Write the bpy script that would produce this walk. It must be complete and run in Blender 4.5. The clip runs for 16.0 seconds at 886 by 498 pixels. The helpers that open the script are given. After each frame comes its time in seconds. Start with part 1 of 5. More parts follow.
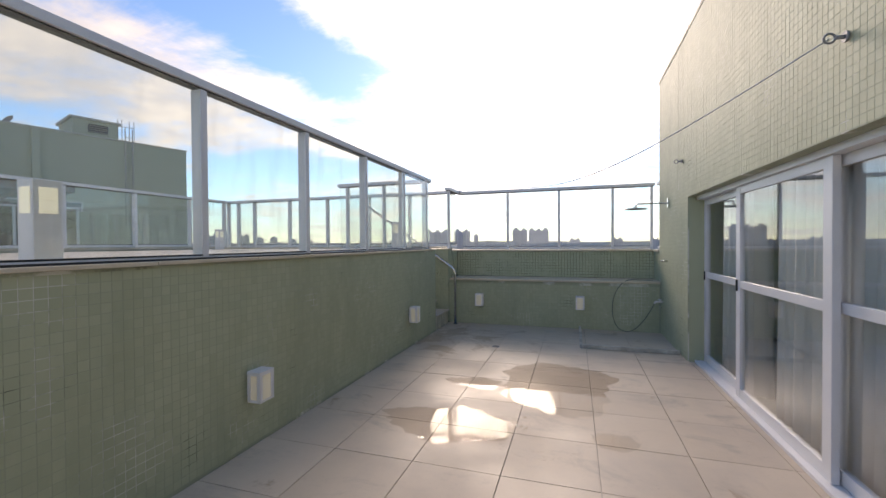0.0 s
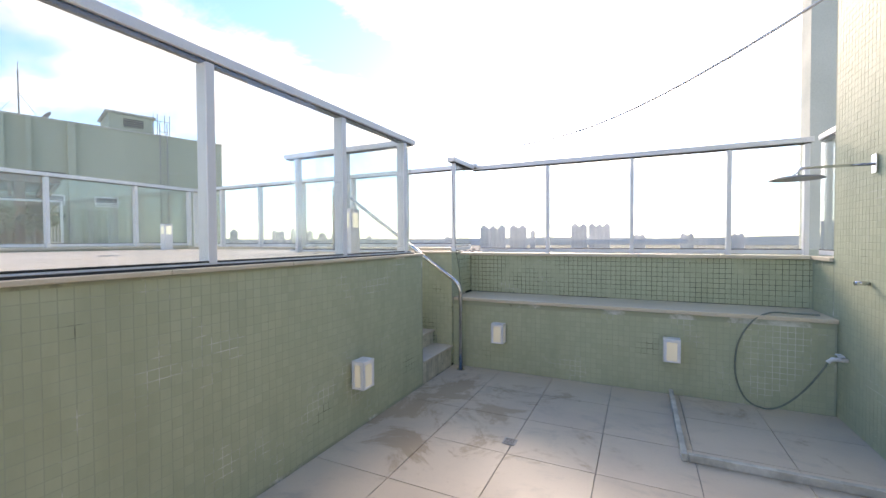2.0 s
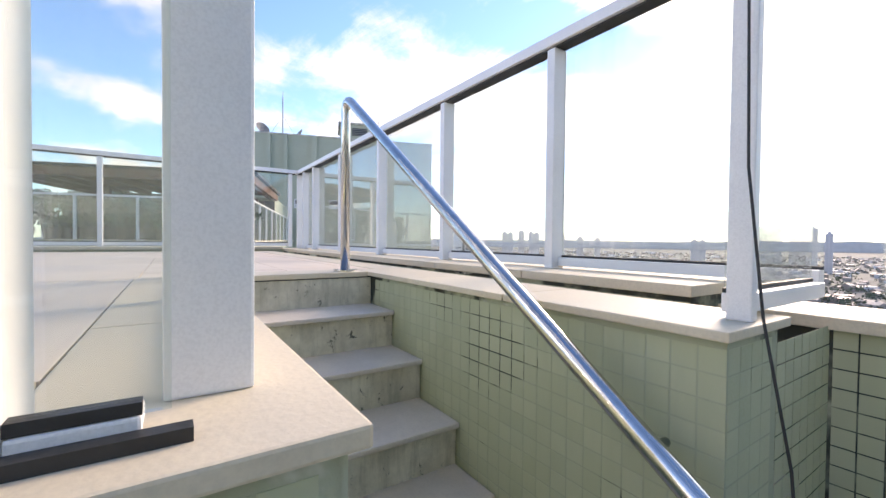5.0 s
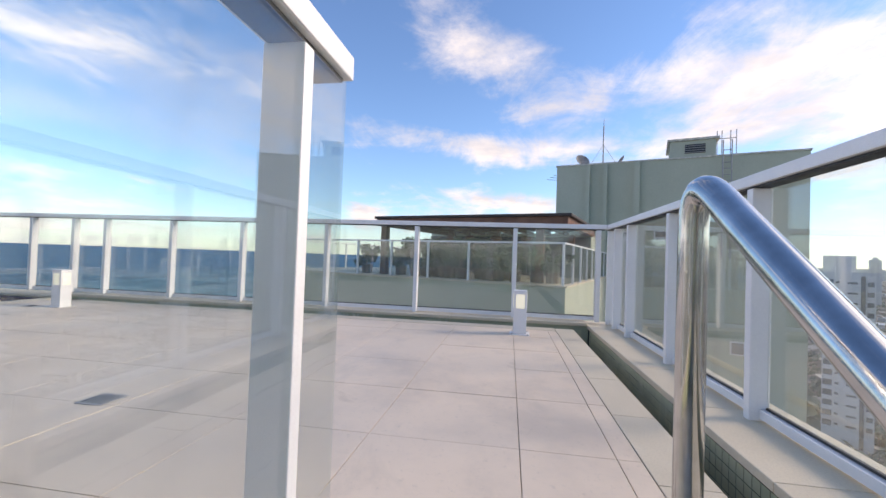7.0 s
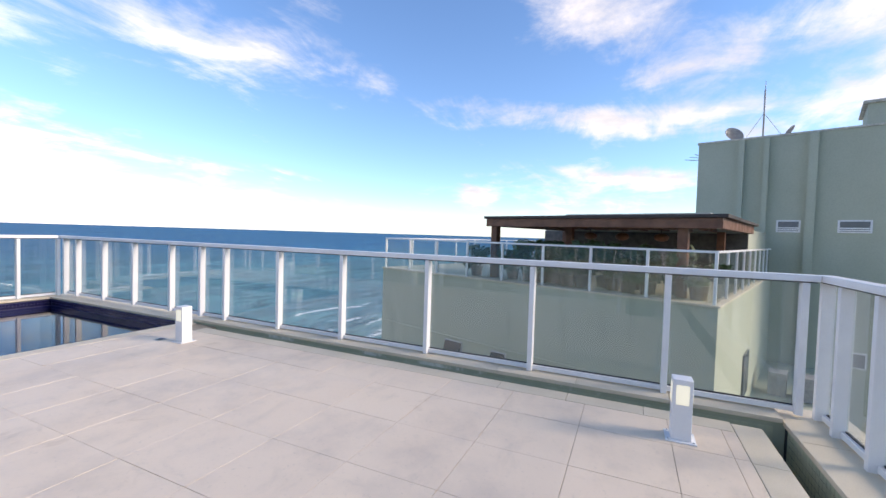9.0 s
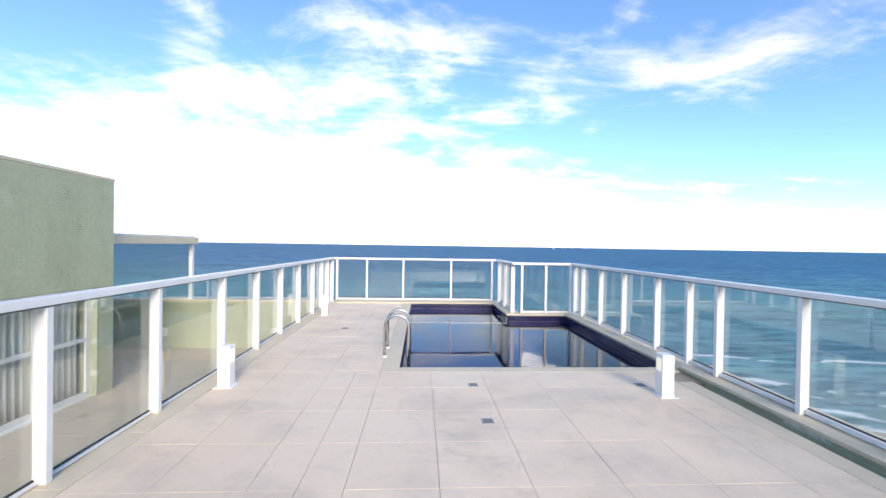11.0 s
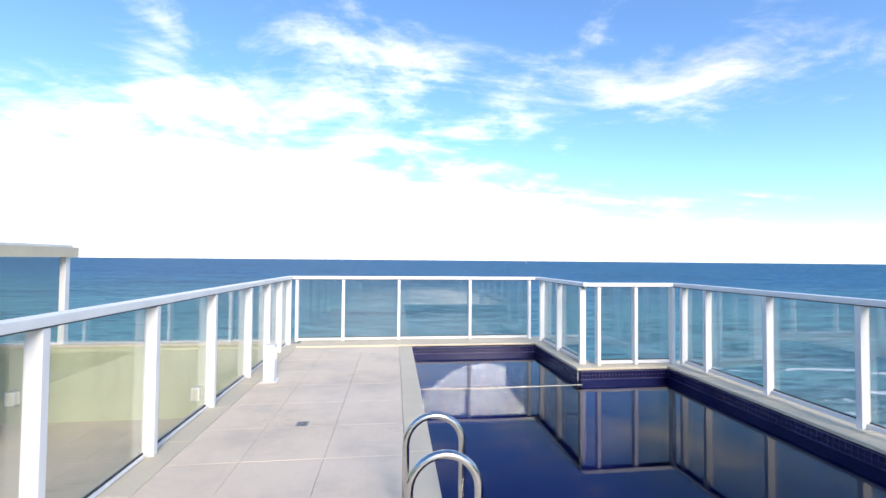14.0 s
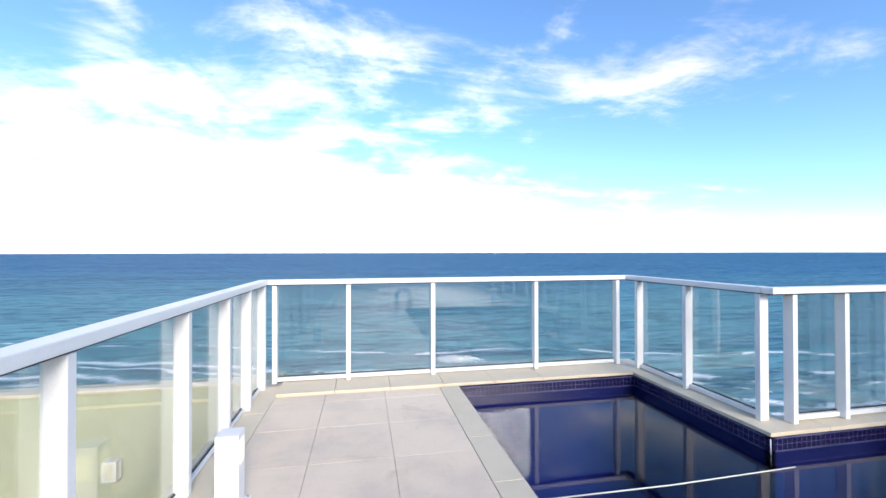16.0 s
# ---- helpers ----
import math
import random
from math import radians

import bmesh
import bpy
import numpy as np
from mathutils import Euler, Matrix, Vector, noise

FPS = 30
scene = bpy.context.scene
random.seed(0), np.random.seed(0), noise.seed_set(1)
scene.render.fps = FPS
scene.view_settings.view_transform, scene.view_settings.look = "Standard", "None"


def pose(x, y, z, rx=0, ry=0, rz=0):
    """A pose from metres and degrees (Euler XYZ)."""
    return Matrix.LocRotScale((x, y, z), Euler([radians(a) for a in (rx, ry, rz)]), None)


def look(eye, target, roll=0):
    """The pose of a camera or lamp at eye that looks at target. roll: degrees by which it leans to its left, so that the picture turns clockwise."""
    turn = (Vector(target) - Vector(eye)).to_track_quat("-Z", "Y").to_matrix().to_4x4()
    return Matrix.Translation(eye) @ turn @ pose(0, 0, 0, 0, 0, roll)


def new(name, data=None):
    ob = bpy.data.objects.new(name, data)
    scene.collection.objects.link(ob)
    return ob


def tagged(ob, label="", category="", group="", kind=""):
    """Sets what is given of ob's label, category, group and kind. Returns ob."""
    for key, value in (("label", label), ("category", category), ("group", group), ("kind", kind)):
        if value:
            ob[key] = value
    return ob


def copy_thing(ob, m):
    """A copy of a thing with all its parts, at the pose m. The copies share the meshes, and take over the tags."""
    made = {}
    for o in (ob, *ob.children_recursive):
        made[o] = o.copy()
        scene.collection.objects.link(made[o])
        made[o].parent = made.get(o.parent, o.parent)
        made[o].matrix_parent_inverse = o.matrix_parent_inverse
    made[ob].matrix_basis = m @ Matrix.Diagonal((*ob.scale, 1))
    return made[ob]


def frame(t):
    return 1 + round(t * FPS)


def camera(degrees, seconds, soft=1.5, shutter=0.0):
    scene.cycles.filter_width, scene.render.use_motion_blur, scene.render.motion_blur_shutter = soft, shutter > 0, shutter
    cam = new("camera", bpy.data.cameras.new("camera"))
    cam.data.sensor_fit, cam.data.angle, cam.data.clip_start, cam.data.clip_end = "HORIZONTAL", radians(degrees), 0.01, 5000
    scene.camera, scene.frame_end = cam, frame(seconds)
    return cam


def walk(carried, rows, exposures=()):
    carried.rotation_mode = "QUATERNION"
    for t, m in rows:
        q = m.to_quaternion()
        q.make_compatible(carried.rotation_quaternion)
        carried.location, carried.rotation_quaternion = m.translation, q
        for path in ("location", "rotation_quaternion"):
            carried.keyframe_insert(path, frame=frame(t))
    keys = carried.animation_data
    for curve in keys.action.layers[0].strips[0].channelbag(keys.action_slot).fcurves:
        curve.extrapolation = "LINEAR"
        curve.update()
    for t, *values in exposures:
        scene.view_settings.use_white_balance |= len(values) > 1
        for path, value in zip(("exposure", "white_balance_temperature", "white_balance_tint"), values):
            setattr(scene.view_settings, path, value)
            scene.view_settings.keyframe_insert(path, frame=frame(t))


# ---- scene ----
cam = camera(94.4, 16.0)
PATH = [
    (0, (2.336, 1.263, 1.526), (1.724, 3.167, 1.5), -0.4),
    (0.5, (2.294, 1.924, 1.547), (1.628, 3.81, 1.563), -0.5),
    (1, (2.272, 2.673, 1.547), (1.422, 4.482, 1.472), -0.3),
    (1.5, (2.241, 3.42, 1.571), (1.444, 5.252, 1.478), -0.5),
    (2, (2.123, 4.174, 1.577), (1.26, 5.978, 1.533), -0.3),
    (2.5, (1.881, 4.855, 1.569), (1.083, 6.689, 1.52), -0.5),
    (3, (1.559, 5.513, 1.6), (0.714, 7.325, 1.571), -0.3),
    (3.2, (1.427, 5.741, 1.627), (0.614, 7.567, 1.537), -0.2),
    (5.3, (0.072, 8.189, 1.597), (-1.746, 9.022, 1.588), 0.9),
    (5.5, (-0.136, 8.288, 1.613), (-2.034, 8.916, 1.611), 1.1),
    (6, (-0.489, 8.392, 1.798), (-2.484, 8.501, 1.709), 1.8),
    (6.5, (-0.733, 8.32, 2.009), (-2.725, 8.145, 2.039), 2.3),
    (7, (-0.977, 8.421, 2.192), (-2.951, 8.102, 2.233), 2.0),
    (7.5, (-1.203, 8.386, 2.349), (-3.191, 8.178, 2.403), 1.4),
    (8, (-1.419, 8.435, 2.421), (-3.419, 8.425, 2.396), 0.6),
    (8.5, (-1.7, 8.322, 2.67), (-3.635, 8.065, 2.674), 1.4),
    (9, (-1.842, 8.16, 2.881), (-3.661, 7.33, 2.812), 1.7),
    (9.5, (-2.018, 8.215, 2.99), (-3.441, 6.809, 2.978), 1.7),
    (10, (-2.186, 8.063, 3.026), (-2.918, 6.202, 2.985), 2.0),
    (10.2, (-2.263, 7.966, 3.031), (-2.811, 6.043, 2.986), 1.7),
    (12.3, (-2.732, 5.79, 2.97), (-2.668, 3.791, 2.965), 0.8),
    (12.5, (-2.668, 5.525, 2.966), (-2.617, 3.525, 2.944), 0.8),
    (13, (-2.511, 4.851, 2.969), (-2.551, 2.851, 2.934), 0.7),
    (13.5, (-2.227, 4.183, 2.973), (-2.374, 2.189, 2.91), 0.6),
    (14, (-1.959, 3.513, 2.959), (-2.193, 1.528, 3.012), 0.5),
    (14.5, (-1.816, 2.866, 2.977), (-1.994, 0.875, 3.036), 0.2),
    (15, (-1.641, 2.177, 2.987), (-1.74, 0.18, 3.002), 0.3),
    (15.5, (-1.44, 1.502, 2.984), (-1.605, -0.491, 2.96), -0.1),
    (16, (-1.218, 0.797, 2.955), (-1.597, -1.167, 2.972), -0.1),
]
walk(cam, [(t, look(eye, target, roll)) for t, eye, target, roll in PATH], [(0.0, 0.2, 7600, 23), (1.0, 0.58, 7600, 22), (2.0, 1.12, 7650, 23), (3.0, 1.44, 7650, 23), (5.5, 0.92, 7700, 24), (6.0, 0.72, 7650, 24), (6.5, 0.45, 7450, 23), (7.2, 0.44, 7350, 22), (8.0, 0.32, 7150, 20), (8.6, 0.41, 7100, 20), (9.5, 0.68, 7150, 19), (10.2, 0.66, 7050, 17), (12.5, 0.7, 6800, 14), (16.0, 0.67, 6650, 14)])


# ---------------------------------------------------------------- world and sun
SUN_YAW, SUN_EL = 13.0, 24.0
SUN = Vector((-math.sin(radians(SUN_YAW)) * math.cos(radians(SUN_EL)),
              math.cos(radians(SUN_YAW)) * math.cos(radians(SUN_EL)), math.sin(radians(SUN_EL))))


def heading(yaw, el):
    a, e = radians(yaw), radians(el)
    return Vector((-math.sin(a) * math.cos(e), math.cos(a) * math.cos(e), math.sin(e)))


class Nodes:
    """Short hand for building node trees."""

    def __init__(self, tree):
        self.tree = tree
        tree.nodes.clear()

    def add(self, kind, **values):
        n = self.tree.nodes.new(kind)
        for key, value in values.items():
            setattr(n, key, value)
        return n

    def put(self, socket, value):
        if isinstance(value, bpy.types.NodeSocket):
            self.tree.links.new(value, socket)
        elif value is not None:
            if socket.type == "RGBA" and len(value) == 3:
                value = (*value, 1)
            socket.default_value = value

    def math(self, op, a, b=None, c=None, clamp=False):
        n = self.add("ShaderNodeMath", operation=op, use_clamp=clamp)
        for s, v in zip(n.inputs, (a, b, c)):
            self.put(s, v)
        return n.outputs[0]

    def vec(self, op, a, b=None):
        n = self.add("ShaderNodeVectorMath", operation=op)
        self.put(n.inputs[0], a)
        if b is not None:
            self.put(n.inputs[1], b)
        return n.outputs["Value"] if op in ("DOT_PRODUCT", "LENGTH") else n.outputs[0]

    def mix(self, fac, a, b, mode="MIX"):
        n = self.add("ShaderNodeMix", data_type="RGBA", blend_type=mode)
        self.put(n.inputs[0], fac)
        self.put(n.inputs[6], a)
        self.put(n.inputs[7], b)
        return n.outputs[2]

    def noise(self, vector, scale, detail=4.0, rough=0.55, distortion=0.0):
        n = self.add("ShaderNodeTexNoise")
        self.put(n.inputs["Vector"], vector)
        n.inputs["Scale"].default_value, n.inputs["Detail"].default_value = scale, detail
        n.inputs["Roughness"].default_value, n.inputs["Distortion"].default_value = rough, distortion
        return n.outputs["Fac"]

    def ramp(self, value, lo, hi, a=0.0, b=1.0):
        n = self.add("ShaderNodeMapRange", interpolation_type="SMOOTHSTEP")
        for s, v in zip(n.inputs, (value, lo, hi, a, b)):
            self.put(s, v)
        return n.outputs[0]

    def scaled(self, vector, s):
        return self.vec("MULTIPLY", vector, s)


# bearing, height, half width, half height, tilt in degrees, and how much cloud there is
CLOUDS = (
    (13, 24, 30, 24, 0, 1.15), (40, 25, 9, 3.2, 15, -1.1), (357, 13, 9, 2.6, 0, -1.4), (39.5, 10, 7, 1.8, 0, -0.9),
    (56, 20, 8, 5, 0, 0.5), (66, 15, 8, 3, 0, 0.4), (50, 14, 10, 4, 0, 0.45), (62, 21, 10, 5, 0, 0.5), (82, 28.5, 10, 2.2, 10, -0.5),
    (91, 26.5, 15, 3.4, 14, 0.88), (85.5, 20, 6, 2.0, -6, 0.75), (96, 15.5, 16, 1.9, 6, 0.82), (92, 7.6, 12, 2.0, 0, 0.8),
    (95, 11.3, 14, 1.4, 4, -0.35), (95, 18.3, 9, 1.0, 8, -0.3), (112, 26, 6, 5, 0, -0.35),
    (110, 5.2, 2.2, 1.8, 0, 1.3), (118, 2.3, 2.6, 0.7, 0, 0.8), (140, 21, 13, 3.2, -4, 0.3), (152, 22, 17, 4.4, -12, 0.5),
    (217, 3, 33, 10.5, 0, 1.15), (176, 2, 23, 6.8, 0, 1.1), (148, 1.0, 17, 2.8, 0, 0.6), (199, 20, 11, 4.5, 0, 0.34),
    (183, 19, 8, 3, 0, 0.32), (208, 23, 3.2, 7, 0, 0.42), (177, 28.5, 13, 4, 0, 0.5), (223, 22, 9, 4, 0, -0.35),
    (150, 13.5, 16, 3.0, 6, -0.35), (128, 12, 14, 5, 0, -0.3), (141, 7.3, 8, 0.8, 0, 0.3),
)


def build_world():
    world = bpy.data.worlds.new("sky")
    scene.world = world
    world.use_nodes = True
    N = Nodes(world.node_tree)
    d = N.vec("NORMALIZE", N.add("ShaderNodeTexCoord").outputs["Generated"])
    sky = N.add("ShaderNodeTexSky", sky_type="NISHITA", sun_disc=False, sun_elevation=radians(SUN_EL),
                sun_rotation=radians(-SUN_YAW), altitude=50, air_density=1.0, dust_density=0.2, ozone_density=1.5)
    split = N.add("ShaderNodeSeparateXYZ")
    N.put(split.inputs[0], d)
    up = split.outputs[2]
    # clouds lie on a flat layer overhead and draw together towards the horizon
    flat = N.add("ShaderNodeCombineXYZ")
    low = N.math("ADD", N.math("MAXIMUM", up, 0.0), 0.15)
    N.put(flat.inputs[0], N.math("DIVIDE", split.outputs[0], low))
    N.put(flat.inputs[1], N.math("DIVIDE", split.outputs[1], low))
    N.put(flat.inputs[2], N.math("MULTIPLY", up, 2.0))
    p = flat.outputs[0]
    puffs = N.noise(p, 2.1, 9, 0.6, 0.3)
    mare = N.noise(N.scaled(p, (0.8, 1.5, 1.0)), 1.0, 8, 0.66, 0.8)

    def lobe(yaw, el, power):
        dot = N.math("MAXIMUM", N.vec("DOT_PRODUCT", d, heading(yaw, el)), 0.0)
        return N.math("POWER", dot, power)
    # bearing (from the west-south-west) and height of the direction, in degrees
    c0, s0 = math.cos(radians(100)), math.sin(radians(100))
    sin_b = N.math("SUBTRACT", N.math("MULTIPLY", split.outputs[0], -c0), N.math("MULTIPLY", split.outputs[1], s0))
    cos_b = N.math("SUBTRACT", N.math("MULTIPLY", split.outputs[1], c0), N.math("MULTIPLY", split.outputs[0], s0))
    bearing = N.math("MULTIPLY", N.math("ARCTAN2", sin_b, cos_b), 180 / math.pi)
    height = N.math("MULTIPLY", N.math("ARCSINE", up), 180 / math.pi)

    def cloud_field(yaw, el, wide, tall, tilt, amount):
        """A soft oval of more (or less) cloud round a bearing and height."""
        dx, dy = N.math("SUBTRACT", bearing, yaw - 100.0), N.math("SUBTRACT", height, el)
        ct, st = math.cos(radians(tilt)), math.sin(radians(tilt))
        u = N.math("ADD", N.math("MULTIPLY", dx, ct / wide), N.math("MULTIPLY", dy, st / wide))
        v = N.math("SUBTRACT", N.math("MULTIPLY", dy, ct / tall), N.math("MULTIPLY", dx, st / tall))
        r = N.math("ADD", N.math("MULTIPLY", u, u), N.math("MULTIPLY", v, v))
        return N.math("MULTIPLY", N.math("EXPONENT", N.math("MULTIPLY", r, -0.7)), amount)
    glow = lobe(SUN_YAW - 6, SUN_EL, 7.0)
    south = lobe(188, 3, 3.2)
    cover = -0.44
    for oval in CLOUDS:
        cover = N.math("ADD", cover, cloud_field(*oval))
    cover = N.math("ADD", cover, N.math("MULTIPLY", N.math("SUBTRACT", puffs, 0.5), 2.6))
    cover = N.math("ADD", cover, N.math("MULTIPLY", N.math("SUBTRACT", mare, 0.5), 0.9))
    cirrus = N.noise(N.scaled(p, (0.7, 1.9, 1.0)), 1.5, 9, 0.68, 1.1)
    cover = N.math("ADD", cover, N.math("MULTIPLY", N.math("SUBTRACT", cirrus, 0.5), 1.3))
    veil = N.ramp(cover, -0.36, 0.74)
    shade = N.ramp(N.noise(N.vec("ADD", p, (0.0, 0.06, 0.1)), 2.0, 6, 0.6), 0.36, 0.62)
    lit = N.math("ADD", 8.2, N.math("MULTIPLY", glow, 16.0))
    lit = N.math("ADD", lit, N.math("MULTIPLY", south, 5.0))
    grey = N.mix(shade, (0.70, 0.75, 0.83), (0.985, 0.99, 0.985))
    cc = N.add("ShaderNodeVectorMath", operation="SCALE")
    N.put(cc.inputs[0], grey)
    N.put(cc.inputs["Scale"], lit)
    blue = N.mix(1.0, sky.outputs[0], (0.72, 1.0, 1.27), "MULTIPLY")
    gain = N.add("ShaderNodeVectorMath", operation="SCALE")
    N.put(gain.inputs[0], blue)
    gain.inputs["Scale"].default_value = 1.5
    both = N.mix(veil, gain.outputs[0], cc.outputs[0])
    # pale haze just above the horizon
    haze = N.math("MULTIPLY", N.ramp(up, 0.0, 0.10, 1.0, 0.0), 0.36)
    both = N.mix(haze, both, (8.6, 9.1, 9.8))
    back = N.add("ShaderNodeBackground")
    N.put(back.inputs[0], both)
    back.inputs[1].default_value = 0.1
    out = N.add("ShaderNodeOutputWorld")
    N.put(out.inputs[0], back.outputs[0])


build_world()
sun_data = bpy.data.lights.new("sun", "SUN")
sun_data.energy, sun_data.angle, sun_data.color = 2.1, radians(20), (1.0, 0.92, 0.80)
sun_lamp = new("sun", sun_data)
sun_lamp.matrix_world = look(SUN * 50, (0, 0, 0))


# ---------------------------------------------------------------- materials
def principled(name, build, rough=0.6, metal=0.0, bump=None, spec=0.5):
    m = bpy.data.materials.new(name)
    m.use_nodes = True
    N = Nodes(m.node_tree)
    b = N.add("ShaderNodeBsdfPrincipled")
    out = N.add("ShaderNodeOutputMaterial")
    N.put(out.inputs[0], b.outputs[0])
    co = N.add("ShaderNodeNewGeometry").outputs["Position"]
    colour, r, height = build(N, co)
    N.put(b.inputs["Base Color"], colour)
    N.put(b.inputs["Roughness"], rough if r is None else r)
    b.inputs["Metallic"].default_value = metal
    b.inputs["Specular IOR Level"].default_value = spec
    if height is not None:
        bp = N.add("ShaderNodeBump")
        bp.inputs["Strength"].default_value, bp.inputs["Distance"].default_value = bump or (0.3, 0.002)
        N.put(bp.inputs["Height"], height)
        N.put(b.inputs["Normal"], bp.outputs[0])
    return m


def speckled(name, a, b, scale=6.0, fine=90.0, rough=(0.4, 0.7), bump=(0.25, 0.002), metal=0.0, spec=0.5, random=0.0):
    def build(N, co):
        big, small = N.noise(co, scale, 5, 0.6), N.noise(co, fine, 3)
        c = N.mix(N.ramp(big, 0.3, 0.7), a, b)
        c = N.mix(N.math("MULTIPLY", N.ramp(small, 0.35, 0.75), 0.18), c, tuple(0.5 * v for v in a))
        if random:
            o = N.add("ShaderNodeObjectInfo").outputs["Random"]
            c = N.mix(N.math("MULTIPLY", o, random), c, tuple(0.72 * v for v in b))
        return c, N.ramp(big, 0.25, 0.75, *rough), small
    return principled(name, build, metal=metal, bump=bump, spec=spec)


def mosaic_material():
    def build(N, co):
        geo = N.add("ShaderNodeNewGeometry").outputs["Random Per Island"]
        ob = N.add("ShaderNodeObjectInfo").outputs["Random"]
        mixd = N.math("FRACT", N.math("ADD", geo, ob))
        c = N.mix(mixd, (0.435, 0.465, 0.31), (0.48, 0.51, 0.345))
        streak = N.noise(N.scaled(co, (1.6, 1.6, 0.45)), 1.4, 6, 0.65)
        c = N.mix(N.math("MULTIPLY", N.ramp(streak, 0.42, 0.72), 0.38), c, (0.30, 0.315, 0.205))
        lime = N.noise(N.scaled(co, (2.5, 2.5, 0.7)), 2.2, 6, 0.7)
        c = N.mix(N.math("MULTIPLY", N.ramp(lime, 0.64, 0.82), 0.5), c, (0.52, 0.54, 0.46))
        fine = N.noise(co, 140, 3)
        return c, N.ramp(fine, 0.3, 0.7, 0.5, 0.7), fine
    return principled("mosaic tile", build, bump=(0.12, 0.001), spec=0.25)


def grout_material(name="grout", lo=0.60, hi=0.72):
    def build(N, co):
        a = N.noise(co, 1.5, 6, 0.65)
        dark = N.ramp(a, lo, hi)
        c = N.mix(dark, (0.385, 0.41, 0.29), (0.045, 0.05, 0.04))
        b = N.noise(co, 1.7, 6, 0.65, 0.4)
        c = N.mix(N.ramp(b, 0.55, 0.64), c, (0.66, 0.67, 0.60))
        return c, 0.9, N.noise(co, 200, 2)
    return principled(name, build)


def floor_tile_material(name, stains, a, b_):
    def build(N, co):
        o = N.add("ShaderNodeObjectInfo").outputs["Random"]
        c = N.mix(o, a, b_)
        # dirt washed into long uneven smears
        film = N.noise(N.scaled(co, (0.6, 1.0, 1.0)), 2.6, 7, 0.68, 0.5)
        c = N.mix(N.math("MULTIPLY", N.ramp(film, 0.52, 0.72), stains), c, (0.36, 0.325, 0.27))
        cloud = N.noise(co, 1.1, 6, 0.62)
        c = N.mix(N.math("MULTIPLY", N.ramp(cloud, 0.42, 0.72), 0.5), c, (0.455, 0.395, 0.335))
        spot = N.noise(co, 38, 4, 0.7)
        c = N.mix(N.math("MULTIPLY", N.ramp(spot, 0.56, 0.8), 0.3), c, (0.30, 0.275, 0.245))
        rust = N.noise(co, 1.7, 8, 0.7, 0.7)
        # grime washed down from the stair gathers at its foot
        foot = N.ramp(N.vec("LENGTH", N.vec("SUBTRACT", co, (0.35, 7.7, 0.0))), 0.2, 1.6, 0.17, 0.0)
        rust = N.math("ADD", rust, foot)
        c = N.mix(N.math("MULTIPLY", N.ramp(rust, 0.59, 0.69), stains), c, (0.36, 0.255, 0.155))
        scuff = N.noise(N.scaled(co, (1.0, 0.3, 1.0)), 5.0, 7, 0.7, 0.3)
        c = N.mix(N.math("MULTIPLY", N.ramp(scuff, 0.6, 0.75), 0.22), c, (0.36, 0.32, 0.28))
        damp = N.noise(co, 0.9, 4)
        return c, N.ramp(damp, 0.35, 0.7, 0.42, 0.68), spot
    return principled(name, build, bump=(0.1, 0.001), spec=0.3)


def riser_material():
    """Bare concrete with run marks, pits and black mould."""
    def build(N, co):
        big = N.noise(co, 5.0, 6, 0.65)
        c = N.mix(N.ramp(big, 0.32, 0.68), (0.70, 0.67, 0.55), (0.46, 0.435, 0.34))
        runs = N.noise(N.scaled(co, (6.0, 6.0, 0.9)), 3.2, 6, 0.7)
        c = N.mix(N.math("MULTIPLY", N.ramp(runs, 0.46, 0.68), 0.42), c, (0.24, 0.225, 0.17))
        mould = N.noise(co, 15.0, 7, 0.75, 0.4)
        c = N.mix(N.math("MULTIPLY", N.ramp(mould, 0.59, 0.66), 0.85), c, (0.05, 0.048, 0.04))
        fine = N.noise(co, 75, 4, 0.7)
        c = N.mix(N.math("MULTIPLY", N.ramp(fine, 0.55, 0.75), 0.3), c, (0.25, 0.24, 0.20))
        return c, 0.85, N.math("SUBTRACT", fine, N.math("MULTIPLY", N.ramp(mould, 0.62, 0.7), 2.0))
    return principled("stained riser concrete", build, bump=(0.45, 0.003))


